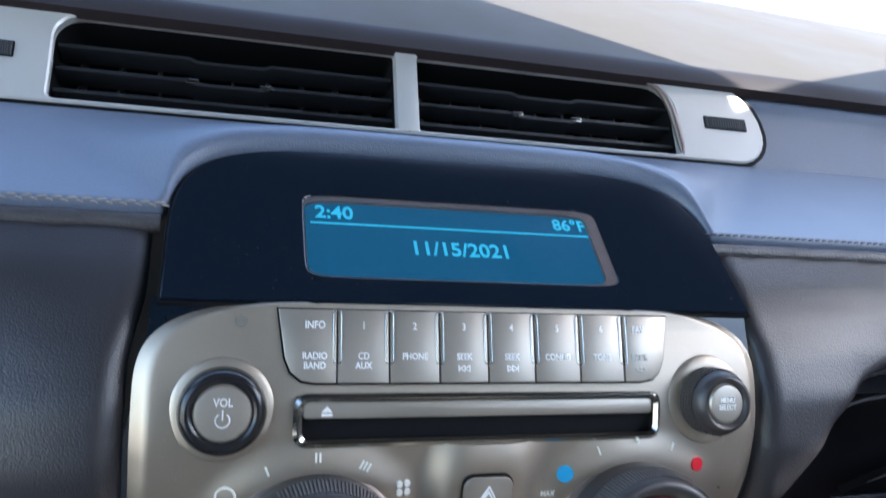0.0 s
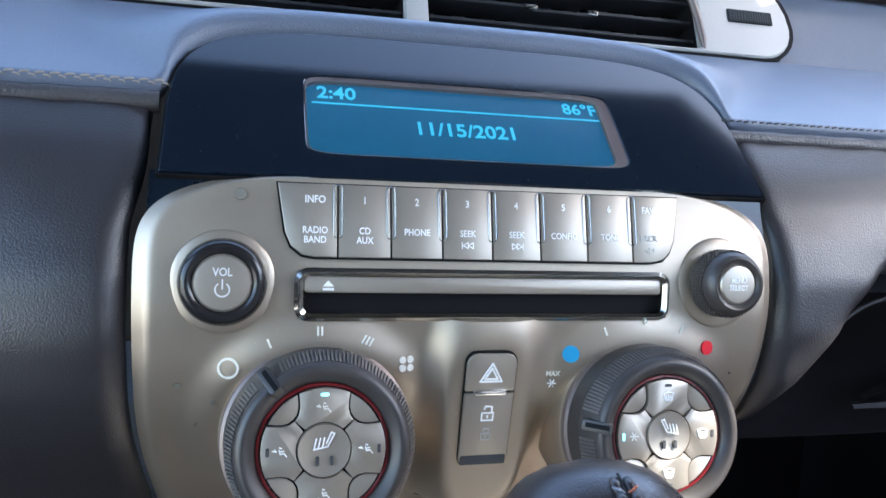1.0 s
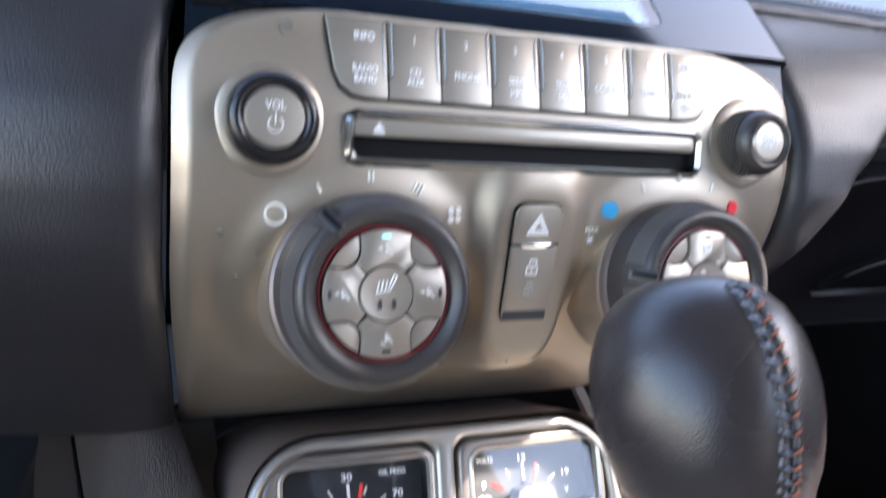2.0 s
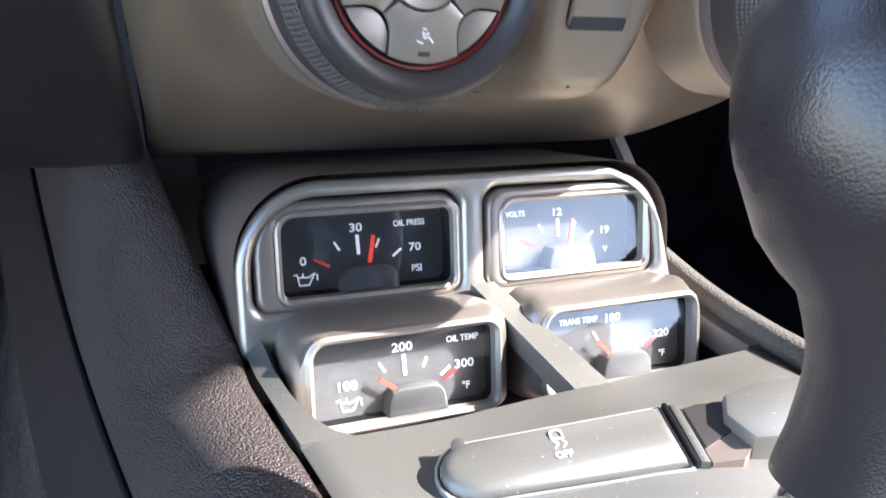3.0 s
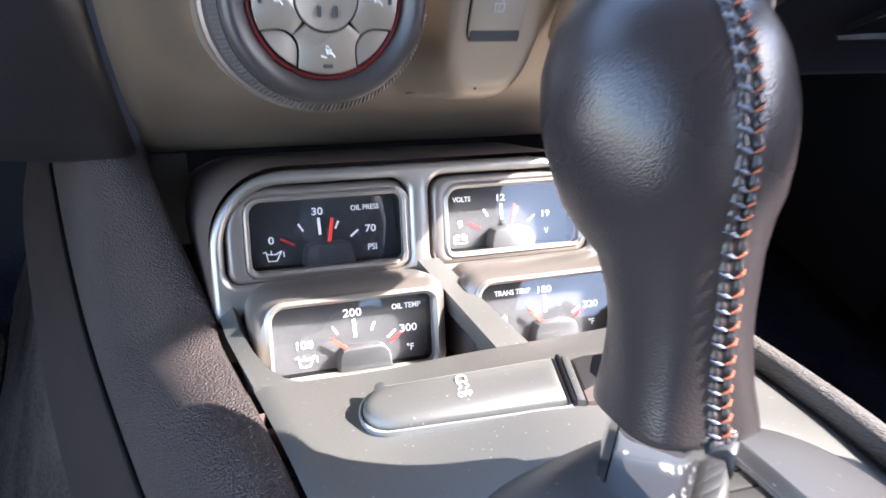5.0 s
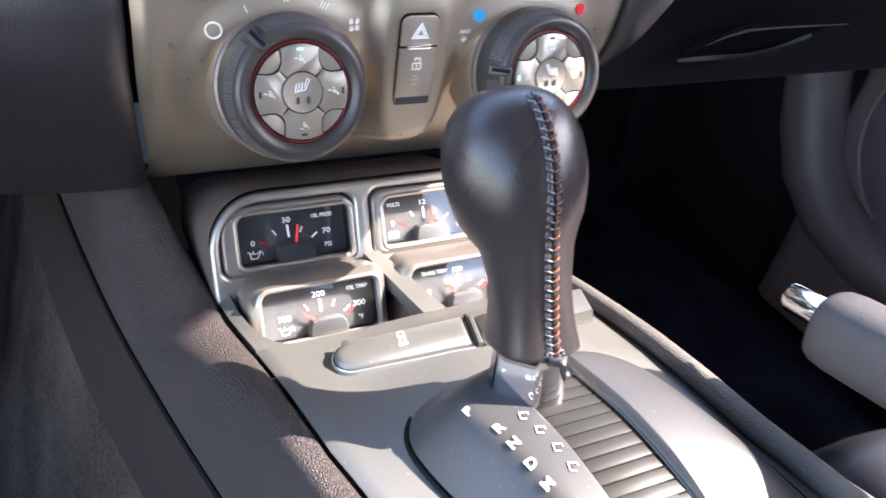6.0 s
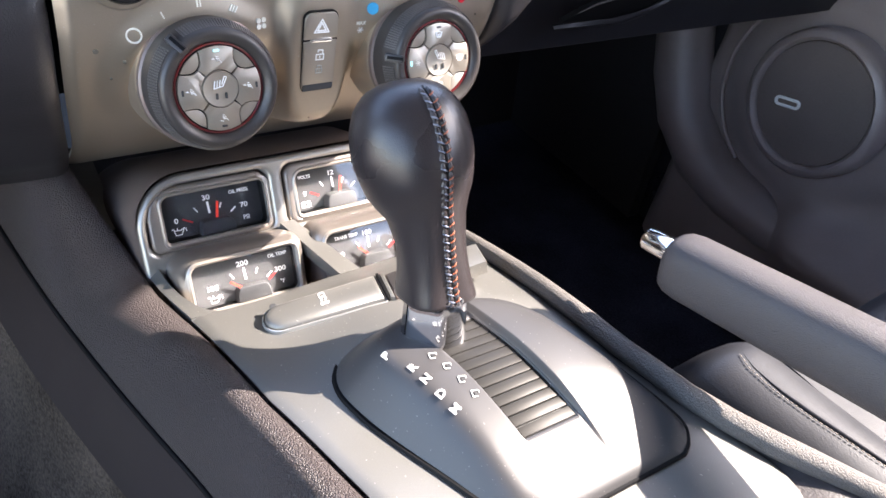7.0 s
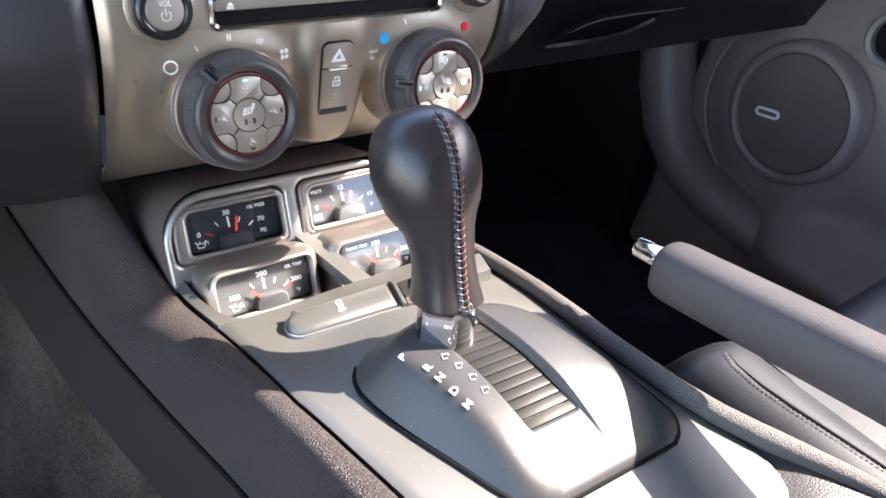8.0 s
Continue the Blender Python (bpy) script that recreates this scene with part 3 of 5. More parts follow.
        part("indicator", plate(rounded(0.0010 if ax else 0.0026, 0.0026 if ax else 0.0010, 0.0004, 3, wx, wy), face, -0.0002, 0.0002), LED if lit else HUB, dial, "lit cyan lamp" if lit else "")
        if side < 0:
            part("vent_mark", person_mark(face, cx, cy, k != 3), WHITE if k != 1 else PRINT, dial, smooth=0)
        elif k == 2:
            part("snow_mark", lines(face, [[(cx - 0.0014 * math.cos(radians(q)), cy - 0.0014 * math.sin(radians(q))), (cx + 0.0014 * math.cos(radians(q)), cy + 0.0014 * math.sin(radians(q)))] for q in (0, 60, 120)], 0.0003), PRINT, dial, smooth=0)
        else:
            fan = [[(cx - 0.0018, cy + 0.0012), (cx - 0.0012, cy - 0.0010), (cx + 0.0012, cy - 0.0010), (cx + 0.0018, cy + 0.0012), (cx, cy + 0.0017), (cx - 0.0018, cy + 0.0012)]]
            fan += [[(cx + q, cy - 0.0014), (cx + q * 1.2, cy + 0.0004)] for q in (-0.0007, 0, 0.0007)]
            part("defrost_mark", lines(face, fan, 0.0004), WHITE, dial, smooth=0)
    return dial


climate_knob(-1)
climate_knob(1)


# printed marks round the knobs
def on_skin(x, z):
    return plane_frame((x, fascia_y(x, z) - 0.0003, z), (0.004, fascia_y(x + 0.002, z) - fascia_y(x - 0.002, z), 0), (0, fascia_y(x, z + 0.002) - fascia_y(x, z - 0.002), 0.004))


part("off_mark", ring(round_outline(0.0034, 32), round_outline(0.0027, 32), on_skin(-0.0860, 0.5815), -0.001, 0.0003), PANEL_PRINT, stack, smooth=0)
for x, z, a, n in ((-0.0736, 0.5898, 25, 1), (-0.0578, 0.5939, 0, 2), (-0.0423, 0.5905, -25, 3), (0.0423, 0.5928, 22, 1), (0.0573, 0.5971, 0, 1), (0.0722, 0.5935, -30, 1)):
    m = on_skin(x, z) @ pose(0, 0, 0, 0, 0, a)
    bm = bmesh.new()
    for i in range(n):
        bar(m, (i - (n - 1) / 2) * 0.0013, 0, 0.0006, 0.0030, -8 * (n > 2), -0.001, 0.0003, bm)
    part("speed_mark", bm, PANEL_PRINT, stack, smooth=0)
m = on_skin(-0.0288, 0.5820)
bm = bmesh.new()
for x in (-1, 1):
    for y in (-1, 1):
        plate(rounded(0.0023, 0.0023, (0.0010, 0.0010, 0.0010, 0.0010), 3, x * 0.0014, y * 0.0014), m, -0.001, 0.0003, bm=bm)
part("fan_mark", bm, PANEL_PRINT, stack, smooth=0)
part("cold_dot", plate(round_outline(0.0030, 28), on_skin(0.0300, 0.5845), -0.001, 0.0003), BLUE_DOT, stack, "round blue cold mark", smooth=0)
part("hot_dot", plate(round_outline(0.0026, 28), on_skin(0.0838, 0.5862), -0.002, 0.0003), RED_DOT, stack, "round red hot mark", smooth=0)
m = on_skin(0.0243, 0.5745)
writing("MAX", m, 0.0027, PANEL_PRINT, stack, 0, 0.0026, 0.9)
part("snow_mark", lines(m, [[(-0.0015 * math.cos(radians(q)), -0.0012 - 0.0015 * math.sin(radians(q))), (0.0015 * math.cos(radians(q)), -0.0012 + 0.0015 * math.sin(radians(q)))] for q in (0, 60, 120)], 0.0004), WHITE, stack, smooth=0)

for x, z, r in ((-0.0832, 0.6348, 0.0019), (-0.1015, 0.5745, 0.0012), (-0.0905, 0.5690, 0.0008), (-0.0960, 0.5600, 0.0006), (0.0970, 0.5750, 0.0005)):
    part("stain", plate(round_outline(r, 14), on_skin(x, z), -0.0005, 0.00022), STAIN, stack, smooth=0)

# hazard and lock switch
SWITCH = plane_frame((-0.0005, -0.0068, 0.5665), (1, 0, 0), (0, -0.03, 1))
part("switch_well", plate(rounded(0.0182, 0.0428, 0.0040), SWITCH, -0.006, 0.0004), BLACK, stack)
upper = part("hazard_button", plate(rounded(0.0176, 0.0135, (0.0038, 0.0038, 0.0006, 0.0006), 5, 0, 0.0141), SWITCH, -0.004, 0.0014, 0.0005), SILVER_BUTTON, stack)
lower = part("lock_button", plate(rounded(0.0176, 0.0272, (0.0006, 0.0006, 0.0030, 0.0030), 5, 0, -0.0072), SWITCH, -0.004, 0.0014, 0.0005), SILVER_BUTTON, stack)
part("divider", plate(rounded(0.0116, 0.0018, 0.0006, 3, 0, 0.0070), SWITCH, -0.002, 0.0024, 0.0006), CHROME, stack, "small chrome bar")
part("lock_lip", plate(rounded(0.0164, 0.0036, 0.0006, 3, 0, -0.0186), SWITCH, -0.004, 0.0017, 0.0003), HUB, stack)
face = SWITCH @ Matrix.Translation((0, 0, 0.0014))
tri = lambda r: [(r * math.cos(radians(q)), 0.0132 + r * math.sin(radians(q))) for q in (90, 210, 330, 90)]
part("hazard_mark", lines(face, [tri(0.0044), tri(0.0026)], 0.0006), WHITE, upper, smooth=0)
lock = [[(-0.0020, -0.0006), (0.0020, -0.0006), (0.0020, -0.0034), (-0.0020, -0.0034), (-0.0020, -0.0006)], [(0.0014, -0.0006), (0.0014, 0.0016), (-0.0010, 0.0018), (-0.0012, 0.0008)], [(0, -0.0016), (0, -0.0024)]]
part("lock_mark", lines(face, lock, 0.0005), WHITE, lower, smooth=0)
part("lock_mark", lines(face, [[(x * 0.8, y * 0.8 - 0.0080) for x, y in q] for q in lock], 0.0004), FAINT, lower, smooth=0)
# lower facet under the switch
for pts in (((-0.0035, 0.5300), (-0.0137, 0.5116), (0.0026, 0.5112), (0.0120, 0.5180), (0.0180, 0.5265)),):
    part("panel_groove", tube([(x, fascia_y(x, z) - 0.0001, z) for x, z in pts], 0.0004, 6), HUB, stack)


# ---- dashboard pads, vents ----
dash = thing("dashboard", (0, 0.3, 0.45), "charcoal leather dashboard with stitched seam and beige top", "dashboard")
VENT = lean((0, 0.1287, 0.6965), 30)


SEAM_Y0, SEAM_Z0 = 0.0468, 0.6635
RIM = []
for i in range(81):
    q = 0.5 - 0.5 * math.cos(math.pi * i / 80)
    x, y = lens_edge(math.pi * (1 - mix(0.004, 0.996, q)), 0.0016)
    RIM.append(LENS @ Vector((x, y, -0.0012)))
RIM = [p for p in RIM if p.y > SEAM_Y0 + 0.002]
FRONT = [(Vector((mix(-0.75, -0.1112, i / 60), SEAM_Y0, SEAM_Z0)), 0.0) for i in range(61)]
FRONT += [(p, smooth_step((p.z - 0.664) / 0.017)) for p in RIM]
FRONT += [(Vector((mix(0.1112, 0.75, i / 60), SEAM_Y0, SEAM_Z0)), 0.0) for i in range(61)]


def pad_back(x):
    """Where the pad meets the vents, fanned out past the display's corners."""
    return math.copysign(along((0, 0.06, 0.09, 0.100, 0.106, 0.113, 0.20, 0.40, 0.75), (0, 0.072, 0.118, 0.140, 0.160, 0.180, 0.26, 0.44, 0.75), abs(x)), x)


def upper_pad(u, v):
    k = min(int(round(u * (len(FRONT) - 1))), len(FRONT) - 1)
    f, round_edge = FRONT[k]
    back = Vector((pad_back(f.x), 0.1285, 0.6940))
    far = (back - f).length
    d = far * v ** 2.3
    r = mix(0.0030, 0.0078, round_edge)
    q = min(1.0, d / r)
    lift = r * math.sqrt(max(0.0, 1 - (1 - q) ** 2)) * (1 - smooth_step((d - r) / (far * 0.75)))
    p = f.lerp(back, d / far)
    return p + Vector((0, -0.3, 0.95)) * (lift - (0.004 if v == 0 else 0.0))


part("upper_pad", sheet(upper_pad, len(FRONT) - 1, 36, 0.003), PAD, dash, "charcoal leather dash pad with a rolled rim, tinted for blue light", smooth=80)

WINGS = ((0.664, 0.050), (0.657, 0.0405), (0.648, 0.0295), (0.638, 0.0200), (0.625, 0.0100), (0.610, 0.0015), (0.590, -0.0030), (0.570, -0.0010), (0.550, 0.0065), (0.530, 0.0185), (0.512, 0.0310), (0.496, 0.0425), (0.484, 0.0535), (0.471, 0.0670), (0.459, 0.0870), (0.449, 0.1150), (0.443, 0.1470), (0.448, 0.35))


def stack_edge(z):
    """How far the centre stack reaches to the side at a height."""
    return mix(fascia_half(min(z, 0.602)) + 0.0022, 0.1112, smooth_step((z - 0.618) / 0.024))


def rolled(d, r=0.009):
    """How deep a rolled pad edge falls back at the distance d from its end."""
    q = min(1.0, max(0.0, d) / r)
    return r * 0.8 * (1 - math.sqrt(max(0.0, 1 - (1 - q) ** 2)))


def wing_left(u, v):
    k = v * (len(WINGS) - 1)
    i = min(int(k), len(WINGS) - 2)
    z, y = (mix(WINGS[i][q], WINGS[i + 1][q], k - i) for q in (0, 1))
    edge = -0.0018 - stack_edge(z)
    x = mix(-0.62, edge, 1 - (1 - u) ** 2.8)
    y += rolled(edge - x) * (1 if v < 0.9 else 0) + 0.014 * smooth_step((-0.125 - x) / 0.10) * (1 - smooth_step((z - 0.62) / 0.03))
    return (x, y, z)


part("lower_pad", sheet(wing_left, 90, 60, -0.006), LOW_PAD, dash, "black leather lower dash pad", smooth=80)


def right_edge(x):
    return along((0.110, 0.128, 0.138, 0.144, 0.153, 0.162, 0.178, 0.22, 0.75), (0.512, 0.547, 0.566, 0.579, 0.588, 0.600, 0.607, 0.611, 0.611), x)


def wing_right(u, v):
    x = mix(0.1105, 0.75, u ** 2.2)
    z = mix(0.664, right_edge(x), v)
    edge = stack_edge(z) - 0.0014
    x = max(x, edge + (x - 0.1105) * 0.98)
    y = along([q[0] for q in WINGS[:15]][::-1], [q[1] for q in WINGS[:15]][::-1], z) + rolled(x - edge) + 0.016 * smooth_step((x - 0.13) / 0.12) * (1 - smooth_step((z - 0.60) / 0.05))
    y += 0.024 * smooth_step((v - 0.70) / 0.30) ** 1.5
    return (x, y, z)


part("lower_pad", sheet(wing_right, 90, 30, -0.006), LOW_PAD, dash, "black leather pad with a rising lower edge", smooth=80)
part("edge_piping", tube([(x, 0.0330 + 0.012 * smooth_step((x - 0.17) / 0.1), right_edge(x) - 0.0012) for x in np.linspace(0.112, 0.75, 110)], [0.0011 + 0.0005 * math.sin(k * 2.3) for k in range(110)], 8), BRAKE_VINYL, dash, "worn grey edge piping")
part("glove_trim", tube([(x, 0.060, along((0.150, 0.165, 0.192, 0.207, 0.220, 0.240, 0.75), (0.532, 0.545, 0.566, 0.580, 0.585, 0.588, 0.590), x)) for x in np.linspace(0.150, 0.75, 90)], 0.0012, 8), BRAKE_VINYL, dash, "thin grey trim line over the glove box")
# seams: a welt and a row of stitches on each side
for side, x0, x1 in ((-1, -0.62, -0.1108), (1, 0.1085, 0.74)):
    part("welt", tube([(mix(x0, x1, i / 60), 0.0455 + 0.0004 * math.sin(i * 2.1), 0.6592 + 0.0003 * math.sin(i * 3.3)) for i in range(61)], 0.0036, 16), LEATHER, dash, "rolled leather welt under the seam", smooth=80)
    bm = bmesh.new()
    x = max(x0, -0.30)
    while x < min(x1, 0.40):
        for dy, turn, n, r in ((0.0, 9, 0.0019, 0.00042), (-0.0012, -16, 0.0013, 0.00034)) if side < 0 else ((0.0, 12, 0.0015, 0.00042),):
            c = Vector((x + (0.0 if dy == 0 else 0.0023), 0.0474 + dy * 0.7, 0.6660 + dy * 0.7))
            w = Vector((math.cos(radians(turn)), math.sin(radians(turn)) * 0.7, math.sin(radians(turn)) * 0.7))
            up = Vector((0, -0.0004, 0.0004))
            tube([c - w * n, c - w * n * 0.5 + up, c + w * n * 0.5 + up, c + w * n], [r * 0.5, r, r, r * 0.5], 6, bm)
        x += 0.0046 if side < 0 else 0.0036
    ob = part("stitching", bm, THREAD if side < 0 else HUB, dash, "cream stitching" if side < 0 else "dull grey stitching")
    ob["kind"] = "stuff"

# dash top behind the vents, then the beige pad towards the windscreen
def dash_top(u, v):
    x = mix(-0.78, 0.78, u)
    return (x, mix(0.158, 0.62, v), 0.7445 + 0.118 * math.sin(v * 1.57) - 0.02 * (x / 0.78) ** 2 * v)


part("top_pad", sheet(dash_top, 40, 24, 0.008), BEIGE, dash, "sunlit beige dash top", smooth=80)
part("dark_lip", sheet(lambda u, v: (mix(-0.78, 0.78, u), mix(0.146, 0.164, v), mix(0.7365, 0.747, v) + 0.002 * math.sin(math.pi * v)), 60, 6, 0.006), SKIRT, dash, smooth=80)
for x0, x1 in ((-0.78, -0.215), (0.160, 0.78)):
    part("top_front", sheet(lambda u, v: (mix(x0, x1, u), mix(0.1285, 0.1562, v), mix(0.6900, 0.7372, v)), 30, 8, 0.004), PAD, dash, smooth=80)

vents = thing("air_vents", (0, 0.16, 0.69), "silver-framed pair of black slatted air vents", "air vent")


def vent_outline(x0, x1, r, y0=0.0, y1=0.0425):
    return rounded(x1 - x0, y1 - y0, r, 6, (x0 + x1) / 2, (y0 + y1) / 2)


left_hole = vent_outline(-0.1630, -0.0115, (0.0015, 0.012, 0.003, 0.0015), 0.0005, 0.0425)
right_hole = vent_outline(-0.0005, 0.1440, (0.016, 0.0015, 0.0015, 0.003), 0.0005, 0.0420)
part("bezel", ring(vent_outline(-0.240, -0.0060, (0.0002, 0.022, 0.012, 0.0002), -0.0015, 0.0475), left_hole, VENT, -0.006, 0.0012, 0.0008), VENT_SILVER, vents, "pale silver vent bezel")
part("bezel", ring(vent_outline(-0.0058, 0.1985, (0.030, 0.0002, 0.0002, 0.0180), -0.0015, 0.0472), right_hole, VENT, -0.006, 0.0012, 0.0008), VENT_SILVER, vents, "pale silver vent bezel")
part("bezel_gap", ring(vent_outline(-0.243, 0.2016, (0.0318, 0.024, 0.014, 0.0200), -0.0030, 0.0496), vent_outline(-0.240, 0.1983, (0.030, 0.022, 0.012, 0.0180), -0.0015, 0.0472), VENT, -0.006, -0.0002), BLACK, vents)
part("inner_rim", tube([VENT @ Vector(q) for q in ((0.1290, 0.0425, 0.0004), (0.1350, 0.0400, 0.0006), (0.1392, 0.0350, 0.0006), (0.1420, 0.0270, 0.0006), (0.1436, 0.0160, 0.0006), (0.1446, 0.0060, 0.0006), (0.1448, 0.0005, 0.0004))], [0.0006, 0.0014, 0.0018, 0.0020, 0.0020, 0.0018, 0.0010], 12), BROWN_GREY, vents, smooth=80)
part("strut", plate(rounded(0.0108, 0.0440, 0.0004, 3, -0.0060, 0.0214), VENT, -0.004, 0.0015, 0.0006), VENT_SILVER, vents)
for x0, x1, hole in ((-0.163, -0.0115, left_hole), (-0.0005, 0.144, right_hole)):
    part("duct", ring(shrink(hole, -0.001), shrink(hole, 0.0003), VENT, -0.060, -0.004), BLACK, vents)
    part("duct_back", plate(shrink(hole, -0.001), VENT, -0.064, -0.060), BLACK, vents)
    mid = (x0 + x1) / 2
    for k, y in enumerate((0.0305, 0.0190, 0.0080)):
        m = VENT @ Matrix.Translation((0, y, -0.006))
        xs = [x0 + 0.001, mid - 0.020, mid - 0.0165, mid + 0.0135, mid + 0.017, x1 - 0.001]
        dip = [0, 0, -0.0016, -0.0016, 0, 0] if k < 2 else [0] * 6
        bm = bmesh.new()
        loft(bm, [[m @ Vector((x, d + yy, zz)) for yy, zz in ((0.0011, 0.0), (0.0006, 0.0009), (-0.0010, 0.0009), (-0.0013, 0.0), (-0.0006, -0.0130), (0.0006, -0.0130))] for x, d in zip(xs, dip)])
        part("slat", bm, VENT_BLACK, vents)
        if k == 1:
            for x in (mid - 0.018, mid + 0.0150):
                part("slat_clip", plate(rounded(0.0060, 0.0022, 0.0006, 3, x, -0.0006), m, 0.0, 0.0016, 0.0004), SLOT_CHROME, vents)
    for i in range(9):
        x = mix(x0 + 0.008, x1 - 0.008, i / 8)
        part("vane", plate([(x + 0.0006, 0.002), (x + 0.0006, 0.040), (x - 0.0006, 0.040), (x - 0.0006, 0.002)], VENT, -0.040, -0.022), VENT_BLACK, vents)
for x in (0.1745, -0.186):
    m = VENT @ Matrix.Translation((x, 0.0215, 0.0012))
    part("wheel_well", plate(rounded(0.0270 if x > 0 else 0.018, 0.0078, 0.0008), m, -0.003, 0.0003), BLACK, vents)
    half = 0.0126 if x > 0 else 0.0082
    loops = []
    for i in range(49):
        q = mix(-half, half, i / 48)
        lift = 0.0017 - 6 * q * q - (0.0007 if i % 3 == 0 else 0.0)
        loops.append([m @ Vector((q, yy, zz)) for yy, zz in ((-0.0033, -0.002), (0.0033, -0.002), (0.0033, lift - 0.0003), (0.0029, lift), (-0.0029, lift), (-0.0033, lift - 0.0003))])
    bm = bmesh.new()
    loft(bm, loops)
    part("thumbwheel", bm, HUB, vents, "ribbed dark thumbwheel", smooth=20)

# ---- floor console ----
CON_Y = (-0.60, -0.45, -0.30, -0.20, -0.12, -0.08, -0.04, 0.0, 0.09)
CON_Z = (0.440, 0.448, 0.458, 0.462, 0.459, 0.452, 0.443, 0.431, 0.420)


def con_z(y):
    return sum(along(CON_Y, CON_Z, y + d) for d in (-0.02, -0.01, 0, 0.01, 0.02)) / 5


def crown(x, y):
    """The swell of the console top round the traction switch."""
    return 0.0105 * smooth_step((x + 0.050) / 0.060) * smooth_step((0.098 - x) / 0.05) * smooth_step((-0.030 - y) / 0.034) * smooth_step((y + 0.150) / 0.045)


def con_left(y):
    return along((-0.60, -0.30, -0.20, -0.115, -0.074, 0.0, 0.05, 0.10), (-0.030, -0.040, -0.0495, -0.0690, -0.0740, -0.0845, -0.0880, -0.0900), y)


def con_right(y):
    return along((-0.60, -0.30, -0.288, -0.2835, -0.278, -0.270, -0.262, -0.253, -0.24, -0.225, -0.20, -0.165, -0.12, -0.06, -0.03, 0.10), (0.070, 0.080, 0.094, 0.106, 0.1155, 0.1225, 0.1250, 0.1250, 0.1215, 0.1160, 0.1072, 0.0990, 0.0945, 0.0902, 0.0885, 0.0950), y)


console = thing("floor_console", (0.01, -0.15, 0.30), "silver-topped floor console with leather sides", "console")


def console_top(u, v):
    front = along((-0.09, -0.068, -0.034, 0.007, 0.042, 0.086, 0.10), (-0.0372, -0.0377, -0.0382, -0.0352, -0.0326, -0.0288, -0.0280), mix(con_left(-0.035), con_right(-0.035), u))
    y = mix(-0.60, front, v)
    x = mix(con_left(y), con_right(y), u)
    edge = min(x - con_left(y), con_right(y) - x)
    return (x, y, con_z(y) + crown(x, y) - 0.0015 * (1 - smooth_step(edge / 0.004)))


part("top_plate", sheet(console_top, 50, 80, 0.004), CONSOLE_SILVER, console, "satin silver console top with dust specks", smooth=60)
# the plate goes on beside and between the lower gauges
part("gauge_rib", sheet(lambda u, v: (mix(mix(0.0070, -0.0065, v), mix(0.0200, 0.0025, v), u), mix(-0.0356, 0.018, v), mix(0.4425, 0.4445, v)), 6, 10, 0.008), CONSOLE_SILVER, console, smooth=60)


def opening_left(y):
    return along((-0.0377, -0.034, -0.028, -0.015, 0.0, 0.10), (-0.0640, -0.0690, -0.0727, -0.0768, -0.0794, -0.0850), y)


part("gauge_side", sheet(lambda u, v: (mix(con_left(mix(-0.0376, 0.10, v)), opening_left(mix(-0.0376, 0.10, v)), u), mix(-0.0376, 0.10, v), con_z(mix(-0.0376, 0.10, v)) + 0.010 * v * u), 8, 40, 0.010), CONSOLE_SILVER, console, smooth=60)
part("gauge_side", sheet(lambda u, v: (mix(0.0835, con_right(mix(-0.0283, 0.10, v)), u), mix(-0.0283, 0.10, v), con_z(mix(-0.0283, 0.10, v)) + 0.001), 6, 10, 0.010), CONSOLE_SILVER, console, smooth=60)
part("front_wall", sheet(lambda u, v: (mix(-0.075, 0.086, u), along((-0.09, -0.068, -0.034, 0.007, 0.042, 0.086, 0.10), (-0.0372, -0.0377, -0.0382, -0.0352, -0.0326, -0.0288, -0.0280), mix(-0.075, 0.086, u)) - 0.001 + 0.012 * v, mix(0.4380, 0.412, v)), 30, 4, 0.002), COCOA, console, smooth=60)
part("gauge_floor", plate(rounded(0.186, 0.140, 0.01, 5, 0.006, 0.03), Matrix.Translation((0, 0, 0.40)), 0, 0.008), COCOA, console)

# left side: grained leather bolster and the plain side below it
SEAM_Y = (-0.60, -0.30, -0.123, -0.05, 0.029, 0.079, 0.13, 0.20)
SEAM_X = (-0.060, -0.068, -0.094, -0.114, -0.133, -0.1415, -0.1490, -0.158)
SEAM_Z = (0.395, 0.398, 0.400, 0.402, 0.407, 0.409, 0.411, 0.414)


def seam(y):
    """The lower edge of the left bolster."""
    near = [y + d for d in (-0.03, -0.02, -0.01, 0, 0.01, 0.02, 0.03)]
    return tuple(sum(along(SEAM_Y, q, n) for n in near) / 7 for q in (SEAM_X, SEAM_Z))


def bolster_edge(y):
    """The bolster's edge beside the console top and the gauges."""
    t = smooth_step((y - 0.0) / 0.085)
    return mix(con_left(y) - 0.0015, -0.109, smooth_step((y - 0.01) / 0.08)), mix(con_z(y) - 0.0015, 0.464, t)


def bolster(u, v):
    y = mix(-0.60, 0.45, v)
    xr, zr = bolster_edge(y)
    xl, zl = seam(y)
    z = mix(zr, zl, u ** 4.2) - 0.0015 * (1 - smooth_step(u / 0.05)) + 0.0020 * math.sin(math.pi * min(1, 1.4 * u))
    z += smooth_step((y - 0.015) / 0.065) * (0.006 + 0.013 * u) * (1 - u ** 7)
    return (mix(xr, xl, u), y, z)


part("bolster", sheet(bolster, 30, 130, -0.005), BOLSTER, console, "black grained leather bolster", smooth=80)
